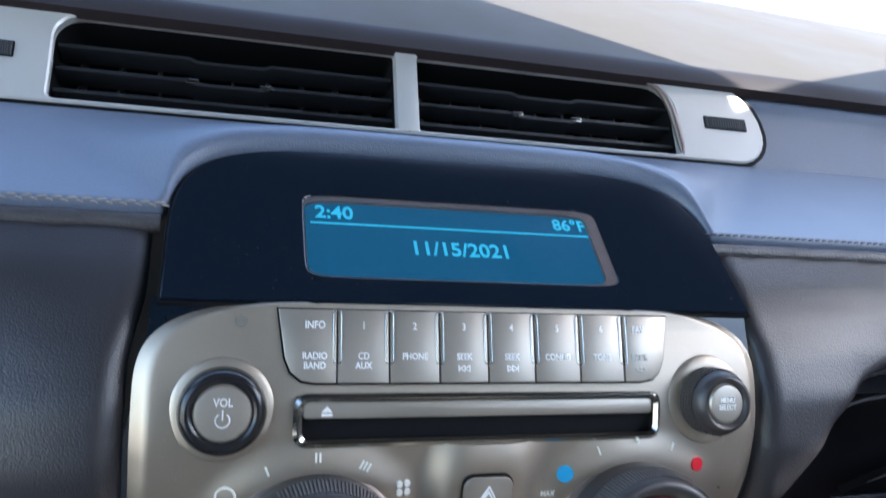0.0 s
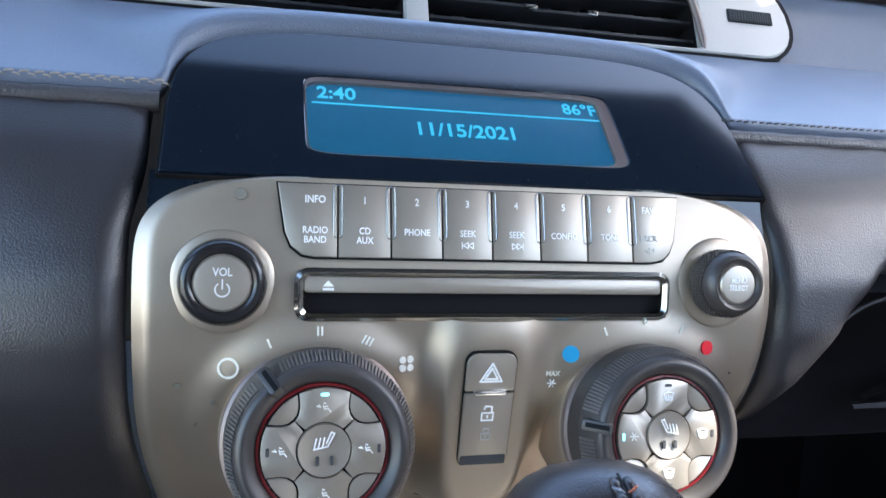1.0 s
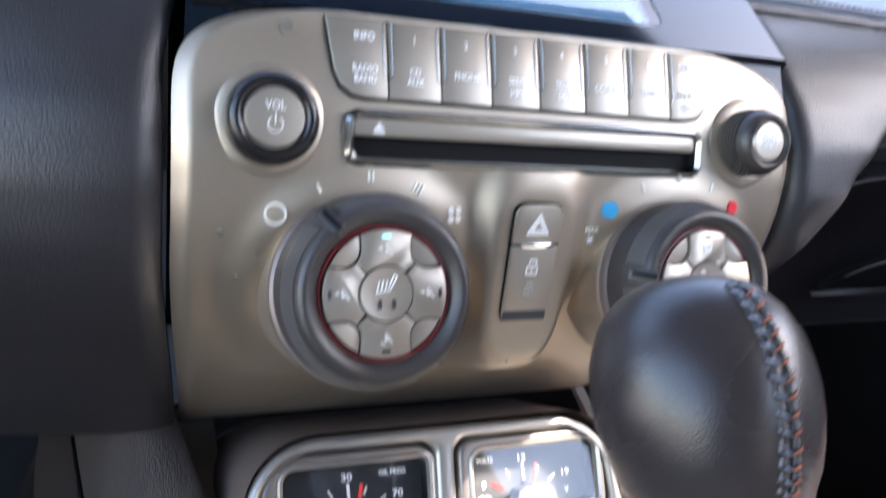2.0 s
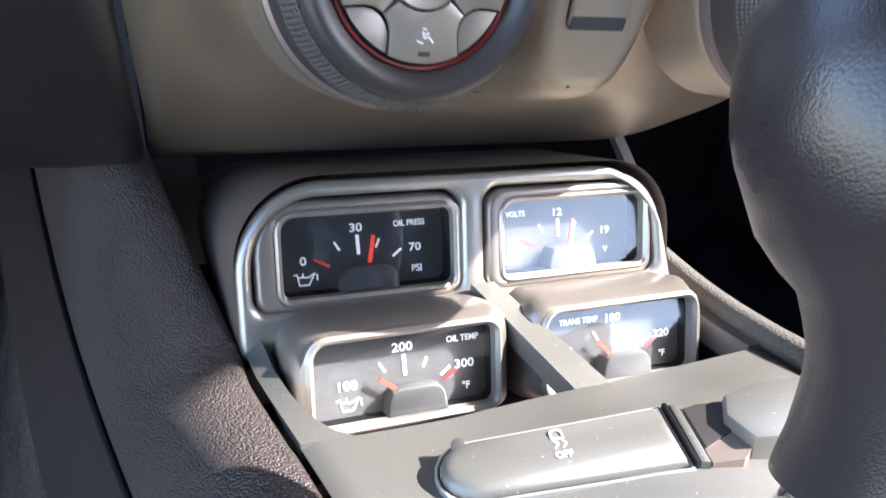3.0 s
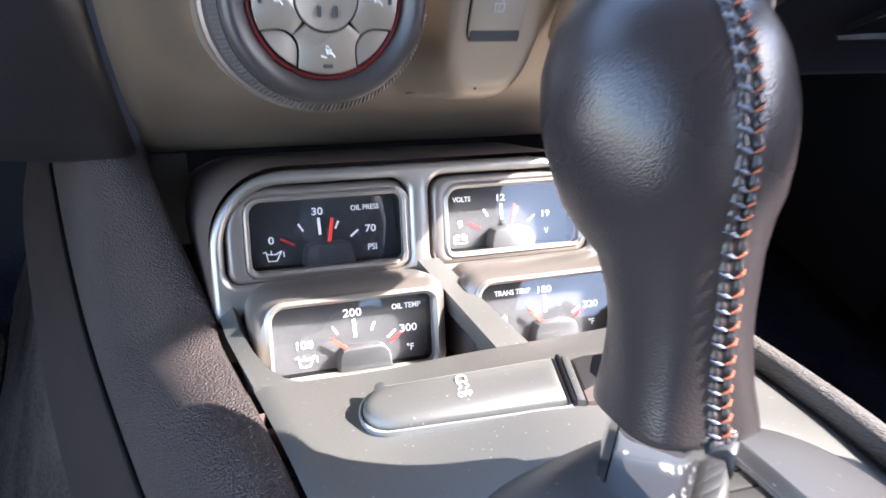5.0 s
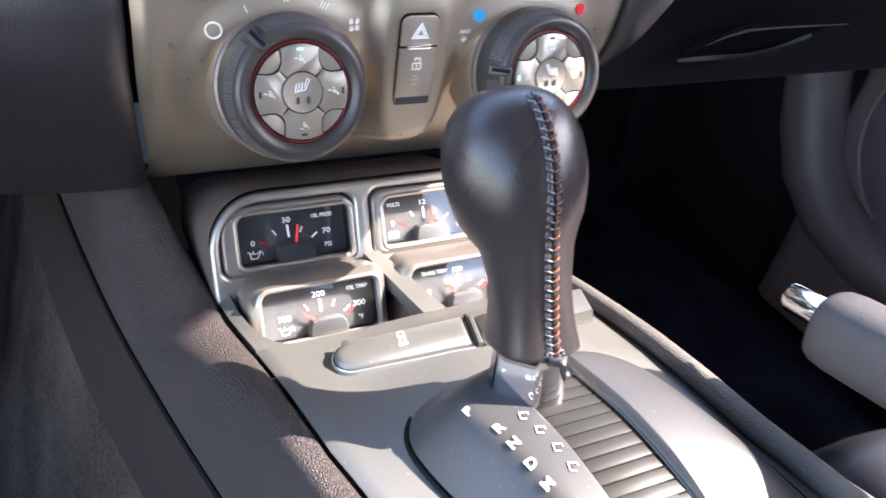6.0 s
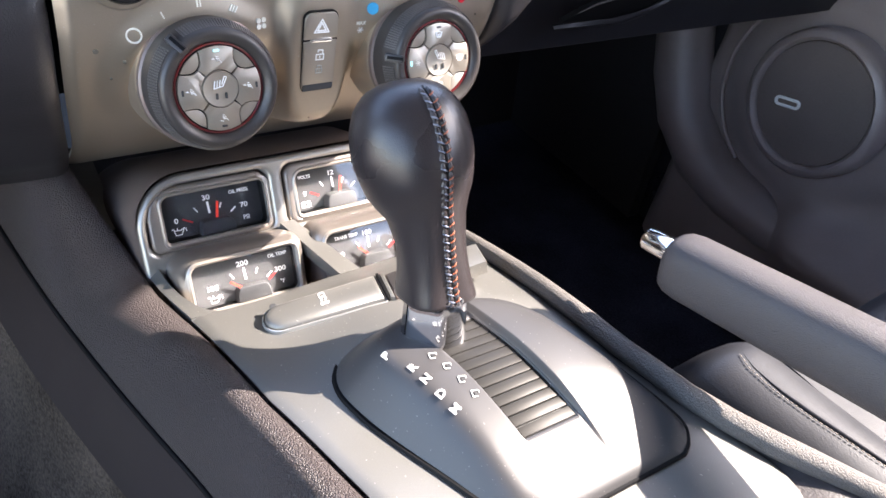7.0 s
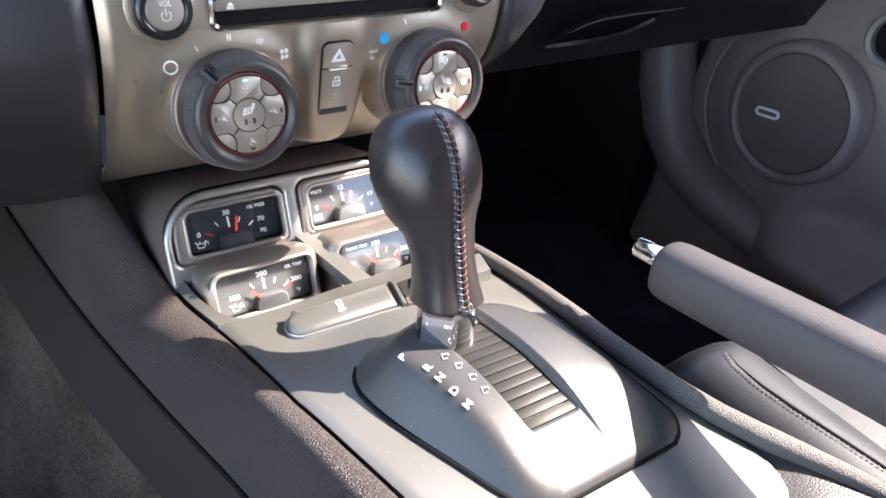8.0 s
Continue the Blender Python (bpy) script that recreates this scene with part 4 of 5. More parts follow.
part("bolster_inner", sheet(lambda u, v: (bolster_edge(mix(-0.03, 0.45, v))[0] + 0.006 * u - 0.0005, mix(-0.03, 0.45, v), mix(bolster_edge(mix(-0.03, 0.45, v))[1] - 0.002, 0.36, u)), 6, 40, 0.003), BOLSTER, console, smooth=80)


def side_skirt(u, v):
    y = mix(-0.60, 0.45, v)
    xl, zl = seam(y)
    return (mix(xl - 0.002, xl - 0.020, u ** 0.8), y, mix(zl - 0.002, zl - 0.040, u))


part("side_panel", sheet(side_skirt, 16, 60, -0.005), SKIRT, console, "dark plastic console side", smooth=80)
part("side_seam", tube([(seam(y)[0] - 0.001, y, seam(y)[1] - 0.0006) for y in np.linspace(-0.60, 0.445, 60)], 0.0011, 8), BLACK, console)

# right side: raised textured rail that bends away to the rear, and the side down to the floor
def rail_x(y):
    return along((-0.60, -0.33, -0.278, -0.262, -0.2444, -0.225, -0.204, -0.165, -0.12, -0.06, -0.03, 0.10), (0.205, 0.183, 0.1500, 0.1402, 0.1292, 0.1190, 0.1108, 0.1030, 0.0985, 0.0942, 0.0925, 0.0990), y)


ways = np.linspace(-0.335, 0.10, 100)
part("rail", tube([(rail_x(y), y, con_z(y) + 0.0035 - 0.004 * smooth_step((-0.28 - y) / 0.05)) for y in ways], [along((-0.335, -0.30, -0.25, -0.12, 0.10), (0.0015, 0.0048, 0.0064, 0.0052, 0.0046), y) for y in ways], 16), RAIL, console, "grey textured rail along the console")
part("side_panel", sheet(lambda u, v: (rail_x(mix(-0.6, 0.12, v)) + mix(0.001, 0.008, u), mix(-0.6, 0.12, v), mix(con_z(mix(-0.6, 0.12, v)), 0.16, u)), 10, 60, 0.005), DARK, console, smooth=80)


def rear_cover(u, v):
    """Leather between the console top and the rail."""
    y = mix(-0.60, -0.205, v)
    x0, x1 = con_right(y) + 0.0012, rail_x(y)
    return (mix(x0, x1, u), y, con_z(y) - 0.0030 + 0.0050 * u ** 2 + 0.003 * math.sin(math.pi * u) * smooth_step((-0.24 - y) / 0.06))


part("rear_cover", sheet(rear_cover, 16, 120, 0.006), LEATHER, console, "dark blue-black leather side", smooth=80)
armrest = thing("armrest", (0.04, -0.45, 0.40), "black leather console armrest", "armrest")
part("armrest_lid", plate(rounded(0.215, 0.33, 0.05, 8, 0.045, -0.475), Matrix.Translation((0, 0, 0.42)), 0, 0.075, 0.02), LEATHER, armrest, smooth=60)

# traction switch set into the console top, and the open bin mouth beside it
BUTTON = plane_frame((-0.0195, -0.0688, 0.4566), (0.0575, -0.0110, 0.0120), (0.0, 1, -0.10))
key_shape = [(0.0300, 0.0100), (-0.0215, 0.0092)] + [(-0.0225 + 0.0092 * math.cos(radians(q)), 0.0092 * math.sin(radians(q)) * 1.0) for q in range(100, 262, 20)] + [(-0.0215, -0.0092), (0.0300, -0.0105)]
part("switch_rim", ring([(x * 1.035, y * 1.10) for x, y in key_shape], [(x * 1.006, y * 1.02) for x, y in key_shape], BUTTON, -0.006, 0.0006, 0.0003), TRIM_SILVER, console, "thin bright rim round the switch")
part("switch_well", plate([(x * 1.02, y * 1.05) for x, y in key_shape], BUTTON, -0.007, -0.0004), BLACK, console)
bm = bmesh.new()
loft(bm, [[BUTTON @ Vector((x * k, y * k2, z)) for x, y in key_shape] for k, k2, z in ((0.995, 0.99, -0.004), (0.995, 0.98, 0.0004), (0.985, 0.94, 0.0014), (0.968, 0.84, 0.0024), (0.945, 0.66, 0.0031), (0.90, 0.34, 0.0034), (0.86, 0.06, 0.0035))])
switch_key = part("traction_switch", bm, CONSOLE_SILVER, console, "long rounded silver traction switch", smooth=60)
part("finger_dip", plate(rounded(0.0036, 0.0120, 0.0017, 5, -0.0262, 0.0004), BUTTON @ pose(0, 0, 0, 0, 0, -8), 0.0008, 0.0025, 0.0003), HUB, switch_key, "small dark window")
face = BUTTON @ Matrix.Translation((-0.0062, 0.0005, 0.0034))
part("car_mark", lines(face, [[(0.0045, 0.0025), (0.0075, 0.0025), (0.0075, 0.0047), (0.0067, 0.0054), (0.0053, 0.0054), (0.0045, 0.0047), (0.0045, 0.0025)], [(0.0048, 0.0017), (0.0056, 0.0006), (0.0046, -0.0006)], [(0.0070, 0.0017), (0.0078, 0.0006), (0.0068, -0.0006)]], 0.0004), WHITE, switch_key, smooth=0)
writing("OFF", face, 0.0029, WHITE, switch_key, 0.0062, -0.0030, 0.9)
part("end_bar", plate(rounded(0.0014, 0.0212, 0.0004, 3, 0.0316, -0.0002), BUTTON, -0.004, 0.0022, 0.0004), BLACK, console)
part("end_cap", plate([(0.0352, 0.0096), (0.0328, 0.0098), (0.0326, -0.0106), (0.0350, -0.0112)], BUTTON, -0.004, 0.0018, 0.0005), CONSOLE_SILVER, console)
part("bin_mouth", plate([(0.0545, -0.0020), (0.0520, 0.0075), (0.0440, 0.0095), (0.0358, 0.0088), (0.0358, -0.0108), (0.0440, -0.0112)], BUTTON, -0.012, 0.0006), BROWN_GREY, console, "open brown-grey bin mouth")
part("bin_shade", plate([(0.0500, 0.0010), (0.0480, 0.0078), (0.0400, 0.0088), (0.0362, 0.0080), (0.0362, -0.0060), (0.0430, -0.0030)], BUTTON, 0.0004, 0.0011), DARK, console)
bm = bmesh.new()
lid = [(0.0470, 0.0075), (0.0440, 0.0005), (0.0475, -0.0085), (0.0580, -0.0095), (0.0900, -0.0040), (0.0905, 0.0125), (0.0700, 0.0110), (0.0560, 0.0100)]
loft(bm, [[BUTTON @ Vector((0.0665 + (x - 0.0665) * k, 0.0015 + (y - 0.0015) * k, z - 0.10 * max(0, x - 0.055))) for x, y in lid] for k, z in ((1.0, -0.004), (1.0, 0.0034), (0.97, 0.0042), (0.85, 0.0046))])
part("bin_lid", bm, CONSOLE_SILVER, console, "bevelled silver bin lid", smooth=40)
# silver strips that run forward beside the gauge hood
for sx, x0, x1 in ((1, 0.0985, 0.1040), (-1, -0.1060, -0.0900)):
    part("side_strip", sheet(lambda u, v: (mix(x0, x1, u), mix(0.055, 0.112, v), mix(0.4365, 0.4640 if sx > 0 else 0.4480, v)), 4, 8, 0.004), CONSOLE_SILVER, console, smooth=60)


# ---- gauges ----
def pod_surround():
    pod = thing("gauge_pod", (0, 0.05, 0.42), "silver arched surround of the two upper gauges", "gauge surround")
    m = lean((0, 0.0275, 0.4545), 27)
    slant = lambda o, k: [(x - k * (y + 0.016) / 0.033 * smooth_step((x - 0.03) / 0.04), y) for x, y in o]
    outer = slant(rounded(0.1690, 0.0585, (0.026, 0.030, 0.004, 0.004), 10, -0.0025, -0.0037), 0.0070)
    holes = [slant(rounded(x1 - x0, 0.0376, rs, 10, (x0 + x1) / 2, 0.0018), 0.0040) for x0, x1, rs in ((-0.0818, -0.0080, (0.007, 0.023, 0.006, 0.006)), (0.0005, 0.0760, (0.018, 0.007, 0.006, 0.006)))]
    part("surround", pierced(outer, holes, m, -0.006, 0.0012, 0.0022), POD_SILVER, pod, smooth=50)
    # hood that runs forward under the dash
    hood = bmesh.new()
    loops = []
    for k in range(6):
        d = -0.001 - 0.016 * k
        g = 0.030 * k
        loops.append([m @ Vector((x * (1 + g), y + 0.0005 * k, d)) for x, y in rounded(0.1690, 0.0620, (0.026, 0.029, 0.004, 0.004), 8, -0.0026, -0.0035)])
    loft(hood, loops, (False, True))
    part("hood", hood, BROWN_GREY, pod, "warm grey hood behind the gauges")
    part("skirt", plate([(0.084, -0.060), (0.084, -0.030), (-0.0885, -0.030), (-0.0885, -0.060)], m, -0.030, -0.0065), CONSOLE_SILVER, pod)
    return pod


pod_surround()


def can_mark(face, x, y):
    s = [[(x - 0.0026, y + 0.0014), (x - 0.0018, y + 0.0016), (x - 0.0012, y - 0.0014), (x + 0.0014, y - 0.0014), (x + 0.0030, y + 0.0016), (x + 0.0012, y + 0.0006), (x - 0.0016, y + 0.0008)], [(x - 0.0002, y + 0.0010), (x - 0.0002, y + 0.0018)], [(x + 0.0036, y + 0.0012), (x + 0.0037, y - 0.0002)]]
    s = [[(x + 1.3 * (p - x), y + 1.3 * (q - y)) for p, q in k] for k in s]
    return lines(face, s, 0.00046)


def battery_mark(face, x, y):
    s = [[(x - 0.0028, y + 0.0012), (x + 0.0028, y + 0.0012), (x + 0.0028, y - 0.0018), (x - 0.0028, y - 0.0018), (x - 0.0028, y + 0.0012)], [(x - 0.0017, y + 0.0018), (x - 0.0010, y + 0.0018)], [(x + 0.0010, y + 0.0018), (x + 0.0017, y + 0.0018)], [(x - 0.0018, y - 0.0002), (x - 0.0008, y - 0.0002)], [(x + 0.0008, y - 0.0002), (x + 0.0018, y - 0.0002)]]
    return lines(face, s, 0.00042)


def gauge(at, upper, low, mid, high, unit, title, title_x, needle, mark, label, tip):
    """One gauge: hood, bright lip, dial with print, needle, hub, and glass."""
    g = thing("console_gauge", at, label, "gauge", "gauges in the console")
    m = lean(at, 27)
    w, h = 0.0610, 0.0272
    glass = rounded(w, h, (0.0035, 0.0050, 0.0030, 0.0030), 6)
    lip = rounded(w + 0.0052, h + 0.0050, (0.0055, 0.0075, 0.0050, 0.0050), 6)
    body = rounded(w + (0.0112 if upper else 0.0130), h + (0.0096 if upper else 0.0090), (0.0070, 0.0165, 0.0050, 0.0050) if at[0] < 0 else (0.0120, 0.0070, 0.0050, 0.0050), 6, (-0.0038 if at[0] < 0 else -0.0018) if upper else 0, 0.0006)
    bm = bmesh.new()
    at_z = lambda o, z, lift=0.0: [m @ Vector((x, y + lift, z)) for x, y in o]
    if upper:
        loops = [at_z(body, -0.012), at_z(body, -0.0014), at_z(shrink(body, 0.0010), 0.0002), at_z(shrink(body, 0.0022), 0.0006), at_z(lip, 0.0002)]
    else:
        back = rounded(w + 0.0150, h + 0.0110, (0.0090, 0.0110, 0.0050, 0.0050), 6, 0, 0.0006)
        loops = [at_z(back, -0.026, -0.001), at_z(back, -0.012), at_z(body, -0.0060), at_z(shrink(body, 0.0018), -0.0018), at_z(lip, -0.0008)]
    loft(bm, loops, (False, False))
    part("hood", bm, BEZEL, g, "satin bezel round the gauge", smooth=60)
    part("lip", ring(lip, glass, m, -0.0050, 0.0008, 0.0013), LIP, g, "pale satin lip")
    depth = -0.0115 if upper else -0.0088
    part("shroud", ring(shrink(lip, 0.0006), shrink(glass, 0.0002), m, depth, -0.0045), BLACK, g)
    dial = part("dial", plate(lip, m, depth - 0.002, depth), DIAL, g, "black dial with white print")
    face = m @ Matrix.Translation((0 if upper else 0.0030, 0.0077, depth))
    writing(low, face, 0.0042, LIT_PRINT, g, -0.0215, -0.0108, 1.15)
    writing(mid, face, 0.0042, LIT_PRINT, g, -0.0024, -0.0004, 1.15)
    writing(high, face, 0.0042, LIT_PRINT, g, 0.0195, -0.0090, 1.15)
    writing(unit, face, 0.0036, LIT_PRINT, g, 0.0200, -0.0168, 0.95)
    writing(title, face, 0.0030, LIT_PRINT, g, title_x, 0.0000, 0.92)
    for x, y, a, n in ((-0.0094, -0.0064, 32, 0.0036), (-0.0018, -0.0064, 3, 0.0070), (0.0054, -0.0064, -24, 0.0034), (0.0126, -0.0104, -52, 0.0042)):
        part("tick", bar(face, x, y, 0.0012 if n > 0.005 else 0.0008, n, a), LIT_PRINT, g, smooth=0)
    part("red_mark", bar(face, -0.0150 if needle > -20 else 0.0145, -0.0118, 0.0010, 0.0064, 62 if needle > -20 else -55), RED, g, smooth=0)
    a = radians(needle)
    pivot = face @ pose(0.0004, -0.0180, 0.0030, 0, 0, -needle)
    part("needle", plate([(0.0008, 0.0), (0.0006, 0.0152), (-0.0006, 0.0152), (-0.0008, 0.0)], pivot, 0, 0.0008), NEEDLE, g, "orange-red needle", smooth=0)
    hub = [(0.0112, -0.0215), (0.0102, -0.0155), (0.0088, -0.0134), (0.0066, -0.0126), (-0.0056, -0.0126), (-0.0078, -0.0134), (-0.0090, -0.0155), (-0.0098, -0.0215)]
    part("hub", plate(hub, face, 0.0, min(0.0080, -depth - 0.002), 0.0012), HUB, g, "dark grey needle cover")
    part("warning_mark", mark(face, -0.0215, -0.0172), LIT_PRINT, g, smooth=0)
    pane = part("glass", plate(shrink(glass, -0.0002), m @ pose(0, 0, 0, tip, 0, 0), -0.0034, -0.0026), GLASS, g, "clear glass")
    pane.visible_shadow = False
    return g


gauge((-0.0410, 0.0285, 0.4545), True, "0", "30", "70", "PSI", "OIL PRESS", 0.0175, 10, can_mark, "oil pressure gauge reading just past thirty", -10)
gauge((0.0400, 0.0285, 0.4545), True, "9", "12", "19", "V", "VOLTS", -0.0205, 10, battery_mark, "volt gauge reading just past twelve", -5)
gauge((-0.0385, -0.0120, 0.4345), False, "100", "200", "300", "°F", "OIL TEMP", 0.0190, -52, can_mark, "oil temperature gauge with the needle low", -3)
gauge((0.0425, -0.0120, 0.4345), False, "90", "180", "320", "°F", "TRANS TEMP", -0.0165, -46, can_mark, "transmission temperature gauge with the needle low", -10)


# ---- shifter ----
DOME_Y = (-0.2265, -0.222, -0.215, -0.204, -0.189, -0.171, -0.152, -0.138, -0.126, -0.114, -0.105, -0.099, -0.0955, -0.0920)
DOME_L = (0.006, -0.004, -0.0095, -0.0150, -0.021, -0.0285, -0.0355, -0.0390, -0.0405, -0.0365, -0.028, -0.016, 0.000, 0.022)
DOME_R = (0.084, 0.093, 0.0975, 0.0966, 0.0946, 0.0915, 0.0868, 0.0830, 0.0783, 0.0712, 0.0620, 0.0540, 0.0450, 0.030)


def dome_half(y):
    """The left and right edge of the shift dome."""
    s = min(0.005, (y + 0.2265) * 0.8, (-0.0920 - y) * 0.8)
    near = [y + d * s for d in (-1, -0.5, 0, 0.5, 1)]
    return sum(along(DOME_Y, DOME_L, n) for n in near) / 5, sum(along(DOME_Y, DOME_R, n) for n in near) / 5


DOME_RIM = [(dome_half(y)[0], y, 1.35) for y in np.linspace(-0.2265, -0.0922, 48)] + [(dome_half(y)[1], y, 1.05) for y in np.linspace(-0.0922, -0.2265, 48)]
RIM_A = np.array([q[:2] for q in DOME_RIM])
RIM_B = np.roll(RIM_A, -1, axis=0)
RIM_S = np.array([q[2] for q in DOME_RIM[:-1]] + [2.6])


def facet_min(values, soft):
    """The lowest of some planes, with the creases between them rounded."""
    low = min(values)
    return low - soft * math.log(sum(math.exp(-(v - low) / soft) for v in values))


def dome_top(y):
    return 0.0232 - 0.0214 * max(0.0, (-0.150 - y) / 0.0765) ** 1.55


def dome_height(x, y):
    p = np.array((x, y))
    way = RIM_B - RIM_A
    t = np.clip(((p - RIM_A) * way).sum(1) / np.maximum((way * way).sum(1), 1e-12), 0, 1)
    side = float((np.hypot(*(p - RIM_A - way * t[:, None]).T) * RIM_S).min())
    top = dome_top(y) - 0.035 * max(0.0, -0.004 - x)
    x1 = slat_span(y)[1]
    ridge = 0.0042 * smooth_step((x - x1 - 0.0002) / 0.0018) * smooth_step((y + 0.2150) / 0.040) * smooth_step((x1 + 0.040 - x) / 0.038)
    return max(0.0, facet_min((side, top + ridge), 0.0022) - 0.00001) + 0.0011


def slat_span(y):
    """The left and right edge of the sliding slats."""
    return 0.0025 + 0.18 * (-0.1470 - y), 0.0312 + 0.205 * (-0.1430 - y)


def dome(u, v):
    y = mix(-0.2265, -0.0920, 0.5 - 0.5 * math.cos(math.pi * v))
    l, r = dome_half(y)
    x0, x1 = slat_span(y)
    w = r - l
    a = min(max(x0, l + 0.15 * w), l + 0.45 * w)
    b = min(max(x1, a + 0.1 * w), l + 0.8 * w)
    c = b + min(0.004, 0.05 * w)
    if u < 0.3:
        x = mix(l, a, 1 - math.cos(math.pi / 2 * u / 0.3))
    elif u < 0.72:
        x = along((0.3, 0.36, 0.56, 0.72), (a, mix(a, b, 0.06), mix(a, b, 0.96), c), u)
    else:
        x = mix(c, r, math.sin(math.pi / 2 * (u - 0.72) / 0.28))
    height = dome_height(x, y)
    if -0.1945 < y < -0.128:
        height -= 0.0030 * smooth_step((x - x0) / 0.0012) * smooth_step((x1 - x) / 0.0012) * smooth_step((y + 0.1945) / 0.0012) * smooth_step((-0.128 - y) / 0.004)
    return (x, y, con_z(y) + 0.0006 + height)


def on_dome(x, y, turn=0.0):
    """A frame lying on the dome's skin."""
    z = lambda p, q: con_z(q) + 0.0006 + dome_height(p, q)
    d = 0.003
    m = plane_frame((x, y, z(x, y) + 0.0003), (2 * d, 0, z(x + d, y) - z(x - d, y)), (0, 2 * d, z(x, y + d) - z(x, y - d)))
    return m @ pose(0, 0, 0, 0, 0, turn)


shift = thing("shift_gate", (0.02, -0.17, 0.455), "domed grey shift gate with position letters", "shift gate")
part("dome", sheet(dome, 170, 150, 0.002), DOME_GREY, shift, "smooth dark silver dome", smooth=60)
bm = bmesh.new()
ys = [0.5 - 0.5 * math.cos(math.pi * i / 40) for i in range(41)]
edge = [(dome_half(mix(-0.2265, -0.0920, t))[0] - 0.0008, mix(-0.2265, -0.0920, t)) for t in ys] + [(dome_half(mix(-0.2265, -0.0920, t))[1] + 0.0008, mix(-0.2265, -0.0920, t)) for t in ys[::-1]]
part("gap", tube([(x, y, con_z(y) + 0.0006) for x, y in edge + edge[:1]], 0.0014, 6), BLACK, shift)
skin_z = lambda y: con_z(y) + 0.0006 + 0.0011 + dome_top(y)
for i in range(13):
    y = -0.1938 + 0.0053 * i
    (l0, r0), (l1, r1) = slat_span(y), slat_span(y + 0.0049)
    gate = plane_frame((0, y, skin_z(y) - 0.0006), (1, 0, 0), (0, 0.0049, skin_z(y + 0.0049) - skin_z(y)))
    outline = [(r0 - 0.0006, 0), (r1 - 0.0006, 0.0049), (l1 + 0.0006, 0.0049), (l0 + 0.0006, 0)]
    part("slat", plate(outline, gate, -0.003, 0, 0.0003), SLAT_GREY, shift, "dark grey sliding slat")
for text, x, y in (("P", -0.0226, -0.1330), ("R", -0.0163, -0.1455), ("N", -0.0142, -0.1535), ("D", -0.0122, -0.1628), ("M", -0.0102, -0.1716)):
    writing(text, on_dome(x, y, 14), 0.0052, WHITE, shift, 0, 0, 1.15, bold=0.03)
for x, y in ((-0.0045, -0.1435), (-0.0020, -0.1516), (0.0003, -0.1604), (0.0018, -0.1689)):
    m = on_dome(x, y, -15)
    part("window_mark", lines(m, [[(0.0006, -0.0015), (-0.0017, -0.0015), (-0.0017, 0.0015), (0.0017, 0.0015), (0.0017, 0.0004)]], 0.00036), PRINT, shift, smooth=0)
    part("lamp_window", bar(m, 0.0002, -0.0002, 0.0013, 0.0013), HUB, shift, smooth=0)

lever = thing("gear_lever", (0.004, -0.145, 0.47), "black leather gear lever with contrast stitching", "gear lever")
# centre line of the lever, from the chrome foot to the top of the ball
SPINE = ((0.000, 0.0090, -0.1335, 0.4740, 0.0178, 0.0150), (0.030, 0.0075, -0.1235, 0.4970, 0.0174, 0.0170), (0.045, 0.0060, -0.1195, 0.5115, 0.0156, 0.0149), (0.060, 0.0045, -0.1155, 0.5265, 0.0156, 0.0148), (0.074, 0.0030, -0.1105, 0.5390, 0.0176, 0.0170), (0.086, 0.0018, -0.1045, 0.5480, 0.0232, 0.0224), (0.096, 0.0012, -0.0995, 0.5570, 0.0260, 0.0250), (0.106, 0.0010, -0.0945, 0.5650, 0.0268, 0.0259), (0.116, 0.0010, -0.0890, 0.5730, 0.0255, 0.0246), (0.124, 0.0010, -0.0845, 0.5800, 0.0220, 0.0212), (0.130, 0.0010, -0.0815, 0.5850, 0.0164, 0.0158), (0.133, 0.0010, -0.0800, 0.5875, 0.0090, 0.0086), (0.134, 0.0010, -0.0795, 0.5882, 0.0012, 0.0012))
SPINE_S = [q[0] for q in SPINE]


def spine(s):
    """The lever's middle at s along it, its half widths, and the way to its rear."""
    x, y, z, rx, ry = (along(SPINE_S, [q[i] for q in SPINE], s) for i in (1, 2, 3, 4, 5))
    d = 0.006
    way = Vector((0, *(along(SPINE_S, [q[i] for q in SPINE], s + d) - along(SPINE_S, [q[i] for q in SPINE], s - d) for i in (2, 3)))).normalized()
    return Vector((x, y, z)), rx, ry, Vector((1, 0, 0)).cross(way).normalized()


def lever_loop(s, grow=0.0, n=40, square=1.0):
    c, rx, ry, back = spine(s)
    out = []
    for i in range(n):
        a = 2 * math.pi * i / n
        x, y = math.cos(a), math.sin(a)
        x, y = math.copysign(abs(x) ** square, x), math.copysign(abs(y) ** square, y)
        out.append(c + Vector((1, 0, 0)) * x * (rx + grow) + back * y * (ry + grow))
    return out


